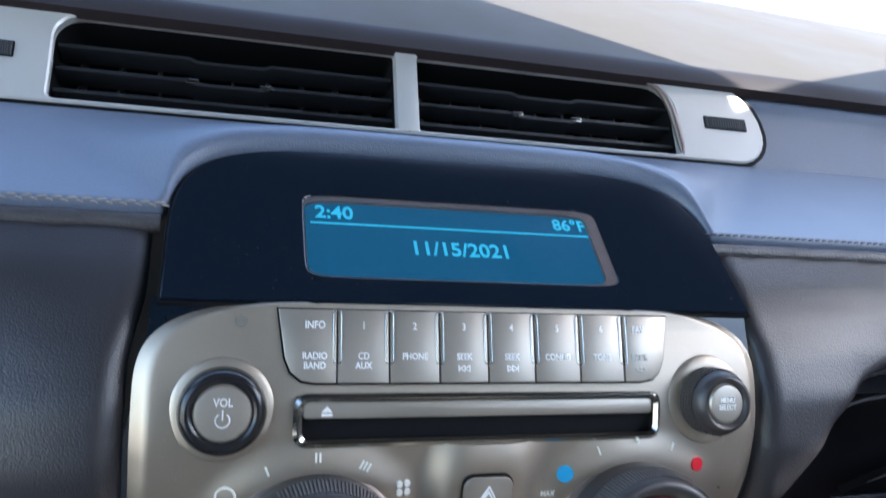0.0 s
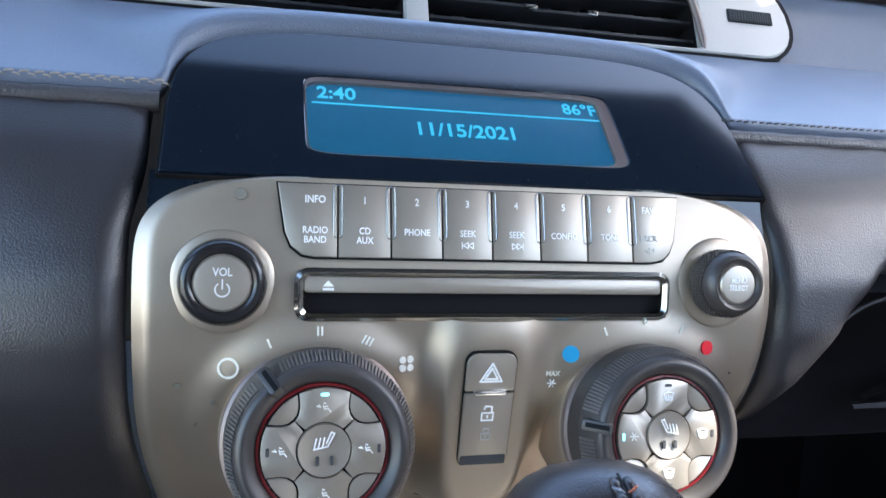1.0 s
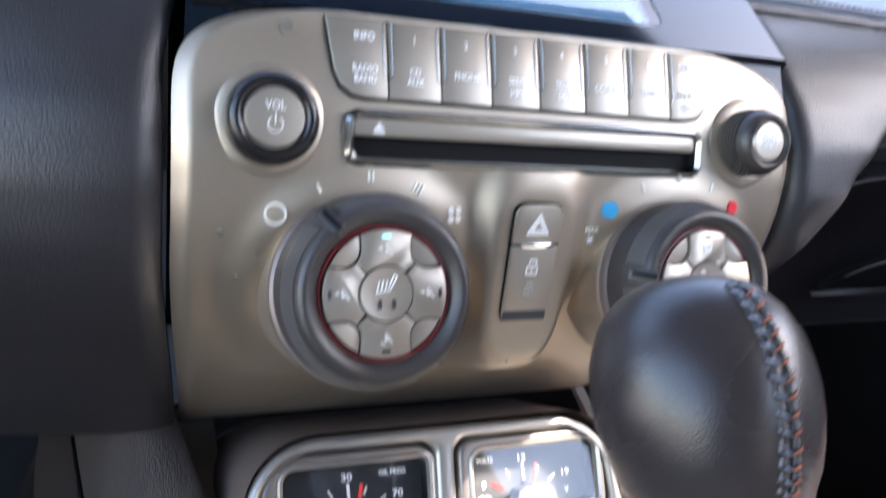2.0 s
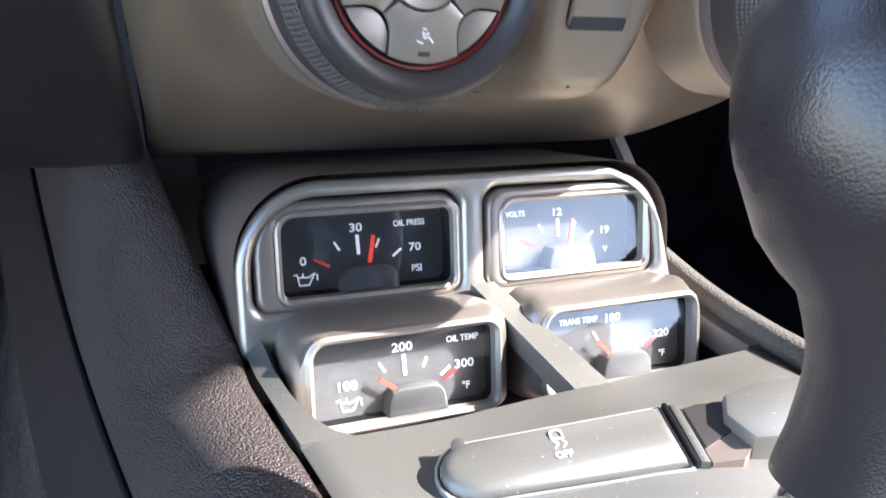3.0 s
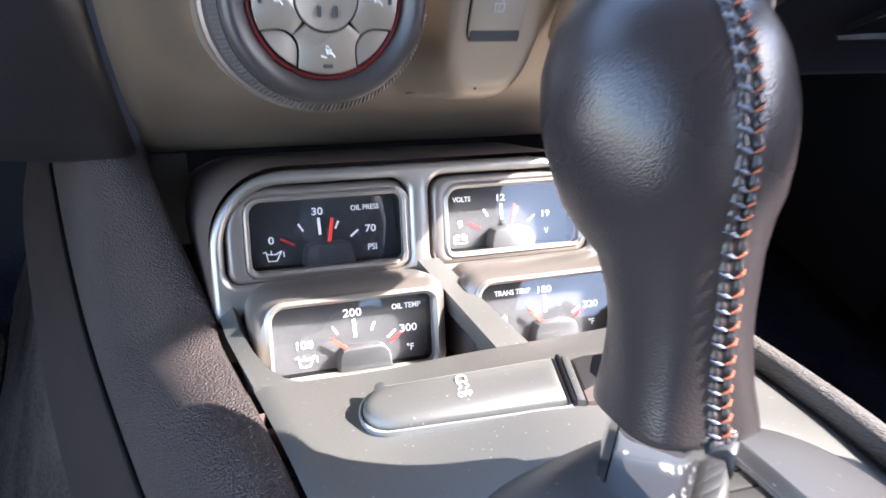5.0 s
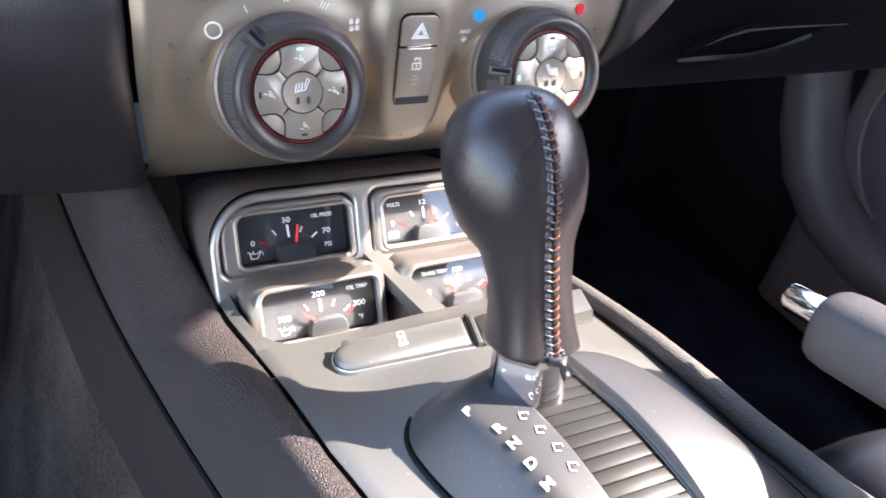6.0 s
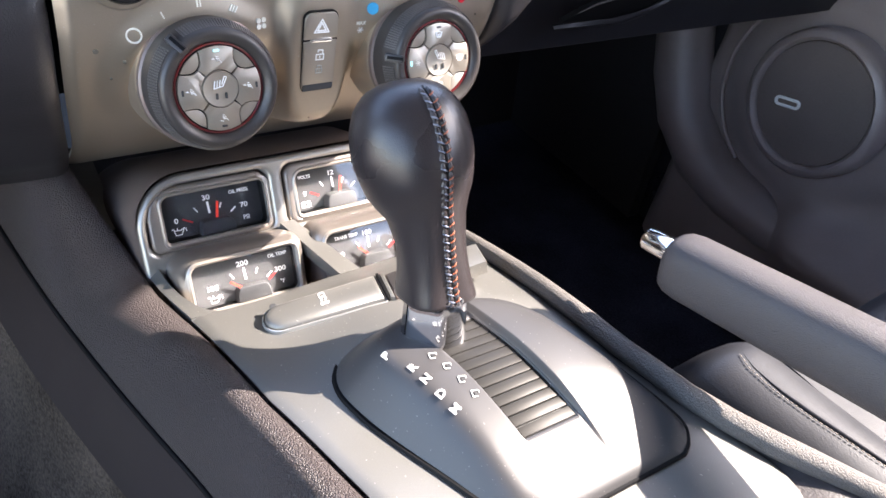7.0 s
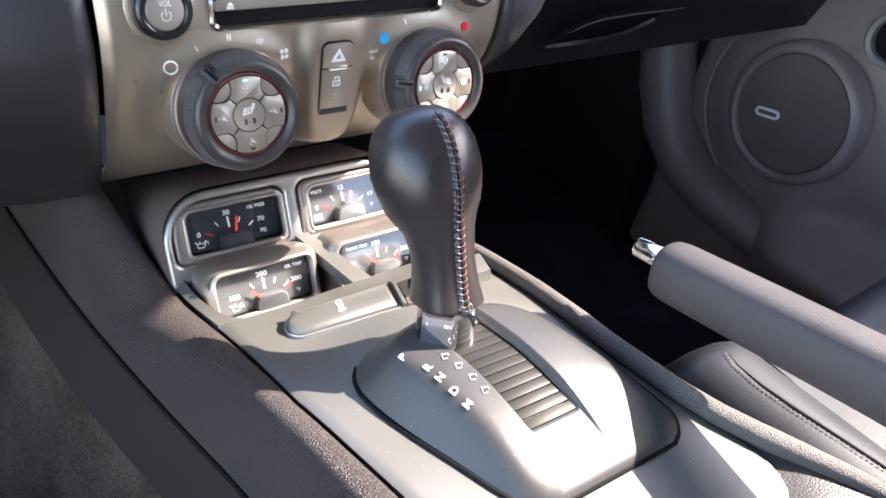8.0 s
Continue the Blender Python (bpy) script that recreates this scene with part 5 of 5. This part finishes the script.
def collar_loop(t, wide, drop):
    """The eight-sided chrome foot, upright, with rounded corners."""
    top, rx, ry, back = spine(0.0372)
    corners = [Vector(q) for q in ((0.0180, 0.0010), (0.0064, 0.0165), (-0.0064, 0.0165), (-0.0180, 0.0010), (-0.0180, -0.0040), (-0.0066, -0.0204), (0.0066, -0.0204), (0.0180, -0.0040))]
    out = []
    for k, c in enumerate(corners):
        a, b = c + (corners[k - 1] - c).normalized() * 0.0042, c + (corners[(k + 1) % 8] - c).normalized() * 0.0042
        out += [(a * (1 - w) + c * w) * (1 - w) + (c * (1 - w) + b * w) * w for w in (0, 0.16, 0.33, 0.5, 0.67, 0.84, 1)]
    out = [Vector((q.x * mix(1.0, 0.91, t) * wide, q.y * mix(1.0, 0.80, t) * wide)) for q in out]
    return [Vector((mix(0.0090, top.x, t) + q.x, mix(-0.1240, top.y, t) + q.y, mix(0.4700, top.z - 0.31 * q.y, t) + drop)) for q in out]


bm = bmesh.new()
steps = [0.0343, 0.0348, 0.0365, 0.040, 0.044, 0.050, 0.056, 0.062, 0.068, 0.074, 0.080, 0.086, 0.092, 0.098, 0.104, 0.110, 0.115, 0.119, 0.123, 0.126, 0.1285, 0.1305, 0.132, 0.133, 0.134]
loft(bm, [lever_loop(s, -0.0006 if k == 0 else 0, 48, mix(0.62, 1.0, smooth_step((s - 0.034) / 0.030))) for k, s in enumerate(steps)])
part("knob", bm, KNOB_LEATHER, lever, "black leather grip with a ball top", smooth=80)
bm = bmesh.new()
loft(bm, [collar_loop(*q) for q in ((0.0, 1.0, -0.0010), (0.25, 1.0, 0.0), (0.55, 0.99, 0.0), (0.80, 0.985, 0.0), (0.95, 0.98, 0.0), (1.0, 0.95, 0.0))])
part("collar", bm, COLLAR_CHROME, lever, "bright chrome collar", smooth=50)
s = 0.0378
while s < 0.128:
    c, rx, ry, back = spine(s)
    up = (spine(s + 0.002)[0] - c).normalized()
    for side, mat in ((-1, THREAD_GREY), (1, THREAD_ORANGE)):
        p = c + back * (ry * 0.995 + 0.0009) + Vector((side * 0.0016, 0, 0))
        x = Vector((1, 0, 0)) * side
        way = (x * 0.0030 + up * 0.0016 - back * 0.0004).normalized()
        part("stitch", tube([p - way * 0.0015 - back * 0.0004, p + back * 0.0003, p + way * 0.0016 - back * 0.0006], [0.00026, 0.00040, 0.00026], 6), mat, lever)
    s += 0.0034
bm = bmesh.new()
loft(bm, [[p + back * 0.0004 for p in (c - Vector((0.0004, 0, 0)), c + Vector((0.0004, 0, 0)))] for c, back in ((spine(s)[0] + spine(s)[3] * spine(s)[2], spine(s)[3]) for s in np.linspace(0.0362, 0.130, 30))], (False, False), closed=False)
part("seam", bm, BLACK, lever)
# raised leather welt on either side of the seam, puckered between the stitches
for side in (-1, 1):
    rows = np.linspace(0.0352, 0.1285, 220)
    path = [spine(s)[0] + spine(s)[3] * (spine(s)[2] - 0.0004) + Vector((side * 0.0017, 0, 0)) for s in rows]
    part("seam_welt", tube(path, [0.00115 + 0.00022 * math.sin(2 * math.pi * (s - 0.0378) / 0.0034) for s in rows], 8), KNOB_LEATHER, lever, smooth=80)

# ---- handbrake ----
brake = thing("handbrake", (0.16, -0.30, 0.42), "grey grained handbrake lever with chrome button", "handbrake")
A, B = Vector((0.1300, -0.1470, 0.5060)), Vector((0.1590, -0.4190, 0.5520))
way = (B - A).normalized()
side = way.cross(Vector((0, 0, 1))).normalized()
up = side.cross(way).normalized()


def brake_loop(d, w, h, n=28, drop=0.0, sq=0.72):
    c = A + way * d - up * drop
    out = []
    for i in range(n):
        a = 2 * math.pi * i / n
        x, y = math.cos(a), math.sin(a)
        out.append(c + side * math.copysign(abs(x) ** sq, x) * w + up * math.copysign(abs(y) ** sq, y) * h)
    return out


bm = bmesh.new()
loft(bm, [brake_loop(*q) for q in ((0.0073, 0.0102, 0.0102), (0.0078, 0.0128, 0.0140), (0.0107, 0.0142, 0.0155), (0.0175, 0.0150, 0.0165), (0.06, 0.0152, 0.0170), (0.13, 0.0154, 0.0176), (0.22, 0.0165, 0.0198), (0.28, 0.0160, 0.0198))])
part("grip", bm, BRAKE_VINYL, brake, "grey grained vinyl grip", smooth=60)
bm = bmesh.new()
loft(bm, [brake_loop(d, r, r, 24, -0.004, 1.0) for d, r in ((-0.0110, 0.0050), (-0.0104, 0.0060), (-0.0085, 0.0069), (0.0095, 0.0072))])
part("release_button", bm, CHROME, brake, "shiny chrome release button")
part("bracket", plate(rounded(0.05, 0.16, 0.01, 4, 0.166, -0.40), Matrix.Translation((0, 0, 0.36)), 0, 0.13, 0.01), DARK, brake)

# ---- passenger seat ----
seat = thing("passenger_seat", (0.43, -0.45, 0.1), "dark leather passenger seat with stitched side bolster", "car seat")


def cushion(u, v):
    x, y = mix(0.228, 0.62, u), mix(-0.85, -0.145, v)
    front = smooth_step((-0.145 - y) / 0.05) ** 0.5
    z = 0.418 + 0.024 * smooth_step((u - 0.15) / 0.4) + 0.01 * v
    z = mix(0.30, z, front)
    z = mix(0.30, z, smooth_step((1 - u) / 0.06) ** 0.5)
    return (x, y, z)


part("cushion", sheet(cushion, 50, 60, 0.01), SEAT, seat, "dark blue-grey leather cushion", smooth=80)
part("base", plate(rounded(0.40, 0.68, 0.05, 5, 0.415, -0.50), Matrix.Translation((0, 0, 0.08)), 0, 0.26), DARK, seat)


def roll_middle(y):
    return along((-0.80, -0.29, -0.15), (0.232, 0.214, 0.201), y)


def roll_height(c, y):
    """The bolster's top where its turn has the cosine c."""
    k = smooth_step((-0.143 - y) / 0.034) ** 0.5
    return 0.375 + 0.057 * math.sqrt(max(0.0, 1 - c * c)) ** 0.6 * k


def side_roll(u, v):
    y = mix(-0.80, -0.143, v)
    c = math.cos(math.pi * u)
    k = smooth_step((-0.143 - y) / 0.034) ** 0.5
    return (roll_middle(y) - 0.040 * c * mix(0.5, 1, k), y, roll_height(c, y))


part("side_bolster", sheet(side_roll, 40, 90, 0.006), SEAT, seat, "padded leather side bolster", smooth=80)


def seam_x(y):
    return along((-0.80, -0.292, -0.2316, -0.208, -0.189, -0.177), (0.250, 0.2131, 0.1998, 0.1962, 0.1960, 0.2000), y)


pipe = [(seam_x(y) + 0.0034, y, roll_height((roll_middle(y) - seam_x(y) - 0.0034) / 0.040, y) + 0.0001) for y in np.linspace(-0.50, -0.178, 50)]
part("piping", tube(pipe, [0.0015 * smooth_step((49 - k) / 10 + 0.1) for k in range(50)], 10), SEAT, seat, smooth=80)
bm = bmesh.new()
for i in range(90):
    y = mix(-0.44, -0.180, i / 89)
    d = 0.0008
    p = Vector((seam_x(y), y, roll_height((roll_middle(y) - seam_x(y)) / 0.040, y) + 0.0008))
    q = Vector((seam_x(y - 0.0021), y - 0.0021, p.z))
    tube([p, p.lerp(q, 0.5) + Vector((0, 0, 0.0002)), q], [0.0002, 0.00042, 0.0002], 6, bm)
ob = part("stitching", bm, THREAD, seat, "pale stitching", smooth=0)
ob["kind"] = "stuff"
part("backrest", sheet(lambda u, v: (mix(0.19, 0.64, u), -0.86 - 0.28 * v - 0.05 * math.sin(math.pi * u), mix(0.36, 0.80, v)), 20, 20, 0.10), SEAT, seat, smooth=80)

# ---- passenger door with its speaker ----
door = thing("passenger_door", (0.72, -0.2, 0.1), "dark plastic passenger door panel with round speaker", "car door")


def door_panel(u, v):
    y, z = mix(-1.15, 0.31, u), mix(0.06, 0.84, v)
    x = 0.715 + 0.03 * math.sin(v * 2.2) - 0.02 * v
    d = math.hypot((y - 0.096) / 0.104, (z - 0.370) / 0.100)
    x -= 0.010 * smooth_step((1.30 - d) / 0.22) * (1 - 0.0 * d)
    x += 0.10 * smooth_step((y - 0.24) / 0.08) ** 2
    x -= 0.05 * math.exp(-((z - 0.205) / 0.05) ** 2) * smooth_step((0.12 - y) / 0.1)
    return (x, y, z)


part("panel", sheet(door_panel, 110, 70, -0.012), DOOR_MAT, door, smooth=80)
SPK = plane_frame((0.692, 0.091, 0.377), (0, -1, 0), (0.05, 0, 1))
spk = part("speaker_ring", turned([(0.088, -0.02), (0.087, 0.002), (0.083, 0.007), (0.077, 0.009), (0.0735, 0.006), (0.0730, 0.0)], SPK, 64, caps=(True, False)), DOOR_MAT, door, "round speaker rim", smooth=50)
part("grille", turned([(0.0728, 0.0), (0.0715, 0.0030), (0.05, 0.0048), (0.02, 0.0052)], SPK, 64), GRILLE, door, "dark speaker cloth")
BADGE = SPK @ pose(-0.0265, -0.0110, 0.0045, 0, 0, 12)
part("badge", ring(rounded(0.034, 0.012, 0.006, 6), rounded(0.026, 0.005, 0.0025, 6), BADGE, 0, 0.003, 0.001), WHITE, door, "small oval silver badge")
part("badge_plate", plate(rounded(0.027, 0.006, 0.0028, 6), BADGE, 0, 0.0014), BROWN_GREY, door)
part("handle_ring", ring(rounded(0.10, 0.06, 0.028, 8), rounded(0.086, 0.046, 0.022, 8), plane_frame((0.690, 0.000, 0.505), (0, -1, 0), (0.05, 0, 1)), -0.01, 0.012, 0.004), TRIM_SILVER, door, "bright door handle ring")
part("handle_cup", plate(rounded(0.09, 0.05, 0.024, 8), plane_frame((0.690, 0.000, 0.505), (0, -1, 0), (0.05, 0, 1)), -0.012, -0.002), BLACK, door)
part("door_roll", tube([(0.722, y, z) for y, z in ((0.345, 0.52), (0.340, 0.47), (0.332, 0.42), (0.320, 0.37), (0.300, 0.315), (0.268, 0.262), (0.215, 0.222), (0.150, 0.204), (0.08, 0.198), (0.0, 0.196))], [0.036, 0.037, 0.038, 0.039, 0.040, 0.040, 0.040, 0.038, 0.034, 0.026], 24), DOOR_MAT, door, "rounded edge of the door trim", smooth=80)
part("trim_line", tube([SPK @ Vector((0.124 * math.cos(radians(q)), 0.122 * math.sin(radians(q)), 0.001)) for q in range(150, 243, 4)], 0.0030, 8), DOOR_MAT, door, smooth=80)


# ---- glove box and footwell ----
glove = thing("glove_box", (0.42, 0.12, 0.46), "closed black glove box with recessed latch", "glove box")
part("glove_door", sheet(lambda u, v: (mix(0.135, 0.74, u), mix(0.070, 0.150, v) + 0.02 * math.sin(math.pi * v), mix(0.595, 0.470, v)), 30, 14, 0.01), GLOVE, glove, smooth=80)
LATCH = plane_frame((0.336, 0.106, 0.516), (1, 0, 0), (0, -0.5, 0.8))
part("latch_cup", plate([(0.058, 0.015), (-0.022, 0.0165), (-0.044, 0.004), (-0.060, -0.012), (0.000, -0.014), (0.040, -0.004)], LATCH, -0.004, 0.0006), BLACK, glove)
part("latch_rim", tube([LATCH @ Vector(q) for q in ((-0.050, 0.000, 0.001), (-0.038, 0.010, 0.001), (-0.022, 0.0165, 0.001), (0.012, 0.0185, 0.001), (0.050, 0.0185, 0.001), (0.080, 0.0190, 0.001))], [0.0004, 0.0009, 0.0011, 0.0010, 0.0008, 0.0004], 8), BRAKE_VINYL, glove, "thin worn rim of the latch cup")
bm = bmesh.new()
loft(bm, [[LATCH @ Vector((x, mid_y + w * a, z + 0.003 * b)) for a, b in ((1, 0), (0.3, 1), (-0.6, 0.9), (-1, 0), (0, -0.6))] for x, mid_y, w, z in ((-0.066, -0.0160, 0.0006, 0.001), (-0.045, -0.0130, 0.0022, 0.003), (-0.010, -0.0110, 0.0036, 0.005), (0.006, -0.0080, 0.0052, 0.006), (0.024, -0.0010, 0.0040, 0.005), (0.048, 0.0090, 0.0006, 0.001))])
part("latch_handle", bm, GLOVE, glove, "tapered dark latch pull", smooth=50)

shell = thing("footwell_lining", (0, 0.4, 0.06), "dark footwell and bulkhead under the dash", "footwell", kind="structure")
part("bulkhead", plate(rounded(1.60, 0.80, 0.02, 4, 0, 0.33), plane_frame((0, 0.62, 0.05), (1, 0, 0), (0, 0.1, 1)), -0.02, 0), DARK, shell)
part("under_dash", sheet(lambda u, v: (mix(0.11, 0.74, u), mix(0.150, 0.62, v), 0.468 + 0.03 * v), 10, 10, 0.006), DARK, shell)
part("under_dash", sheet(lambda u, v: (mix(-0.106, 0.104, u), mix(0.140, 0.62, v), 0.442 + 0.01 * v), 10, 10, 0.004), DARK, shell)
part("stack_back", sheet(lambda u, v: (mix(-0.112, 0.112, u), 0.105, mix(0.50, 0.672, v)), 4, 4, 0.004), BLACK, shell)
floor = tagged(part("floor", sheet(lambda u, v: (mix(-0.76, 0.76, u), mix(-1.7, 0.75, v), 0.055 + 0.004 * noise.noise(Vector((u * 60, v * 90, 0)))), 120, 120, 0.02), SHADED_CARPET, None, smooth=80), "carpeted car floor with deep shade put into its colour", "floor", kind="structure")


def tunnel(u, v):
    y = mix(-0.60, 0.55, v)
    xl = seam(min(y, 0.2))[0] - 0.0175
    z0 = seam(min(y, 0.2))[1] - 0.037
    bumpy = 0.003 * noise.noise(Vector((u * 30, v * 60, 3)))
    return (mix(xl + 0.006, xl - 0.09, u ** 1.5) + bumpy, y, mix(z0, 0.06, u) + bumpy)


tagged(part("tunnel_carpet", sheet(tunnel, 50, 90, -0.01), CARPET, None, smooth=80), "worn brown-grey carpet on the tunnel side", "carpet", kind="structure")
mat = tagged(part("floor_mat", plate(rounded(0.40, 0.55, 0.05, 6, -0.46, 0.20), Matrix.Translation((0, 0, 0.063)), 0, 0.012, 0.004), CARPET, None), "dark carpet floor mat in the footwell", "floor mat")
pedal = thing("pedal", (-0.30, 0.40, 0.12), "dark pedal in the shaded footwell", "pedal")
part("pedal_pad", plate(rounded(0.07, 0.14, 0.01), lean((-0.285, 0.36, 0.22), 40), 0, 0.012, 0.003), DARK, pedal)
part("pedal_arm", tube([(-0.285, 0.37, 0.22), (-0.285, 0.45, 0.40), (-0.285, 0.50, 0.50)], 0.008, 8), DARK, pedal)

# ---- the rest of the car and the ground outside ----
# No driver door is built, so that fill light enters from the left.
car = thing("car_cabin", (0, -0.5, 0.0), "dark car cabin with the driver door left out for fill light", "car body", kind="structure")
# Roof out of view; front edge shaped to set sun patches and display reflection.
def roof(u, v):
    x = mix(-0.57, 0.57, u)
    y = mix(-1.60, 0.168 - 0.7 * max(0.0, abs(x) - 0.36), v)
    return (x, y, 1.205 - 0.045 * (x / 0.55) ** 2 - 0.03 * (min(y, 0) / 0.8 + 1) ** 2 - 0.10 * max(0, y) - 0.16 * smooth_step((-0.7 - y) / 0.9))
part("roof", sheet(roof, 60, 24, 0.03), HEADLINER, car, "unseen grey headliner shaped to cut the sun")
# Unseen pillars; the front ones are placed and thickened to cut the sun.
for sx in (-1, 1):
    part("pillar", tube([(sx * 0.55, -0.204, 1.20), (sx * 0.565, -0.147, 1.15), (sx * 0.62, 0.0775, 0.965), (sx * 0.74, 0.429, 0.70)], 0.0785, 18), DARK, car)
    part("pillar", tube([(sx * 0.55, -1.15, 1.14), (sx * 0.70, -1.25, 0.70)], 0.06, 10), DARK, car)
    part("sill", plate(rounded(0.10, 2.3, 0.02, 4, sx * 0.80, -0.50), Matrix.Translation((0, 0, -0.05)), 0, 0.72 if sx > 0 else 0.40, 0.02), BODY, car)
for sx in (-1, 1):
    part("hinge_pillar", sheet(lambda u, v: (sx * mix(0.745, 0.69, 0.3 * v), mix(0.30, 0.75, u), mix(0.02, 0.74, v)), 8, 8, 0.02 * sx), DARK, car, smooth=80)
# Unseen wall, raised to keep the sky out of the gauge glass.
part("rear_wall", sheet(lambda u, v: (mix(-0.76, 0.76, u), -1.65 + 0.10 * v, mix(0.05, 0.96, v)), 10, 10, 0.03), DARK, car, smooth=80)
part("bonnet", sheet(lambda u, v: (mix(-0.80, 0.80, u), mix(0.70, 2.0, v), 0.72 - 0.10 * v), 10, 10, 0.03), BODY, car, smooth=80)
# Driver seat out of view, added to shade the tunnel carpet.
dseat = thing("driver_seat", (-0.43, -0.75, 0.1), "unseen driver seat that shades the carpet", "car seat")
part("cushion", plate(rounded(0.44, 0.62, 0.06, 6, -0.44, -0.58), Matrix.Translation((0, 0, 0.14)), 0, 0.26, 0.04), SEAT, dseat, smooth=60)
part("backrest", sheet(lambda u, v: (mix(-0.66, -0.20, u), -1.02 - 0.25 * v, mix(0.34, 1.00, v)), 12, 12, 0.12), SEAT, dseat, smooth=80)
# Ground out of view, made pale to bounce fill light into the cabin.
ground = tagged(part("ground", sheet(lambda u, v: (mix(-400, 400, u), mix(-400, 400, v), -0.22), 8, 8, 0.1), BOUNCE_GROUND, None), "unseen pale ground that bounces sunlight", "ground", kind="structure")
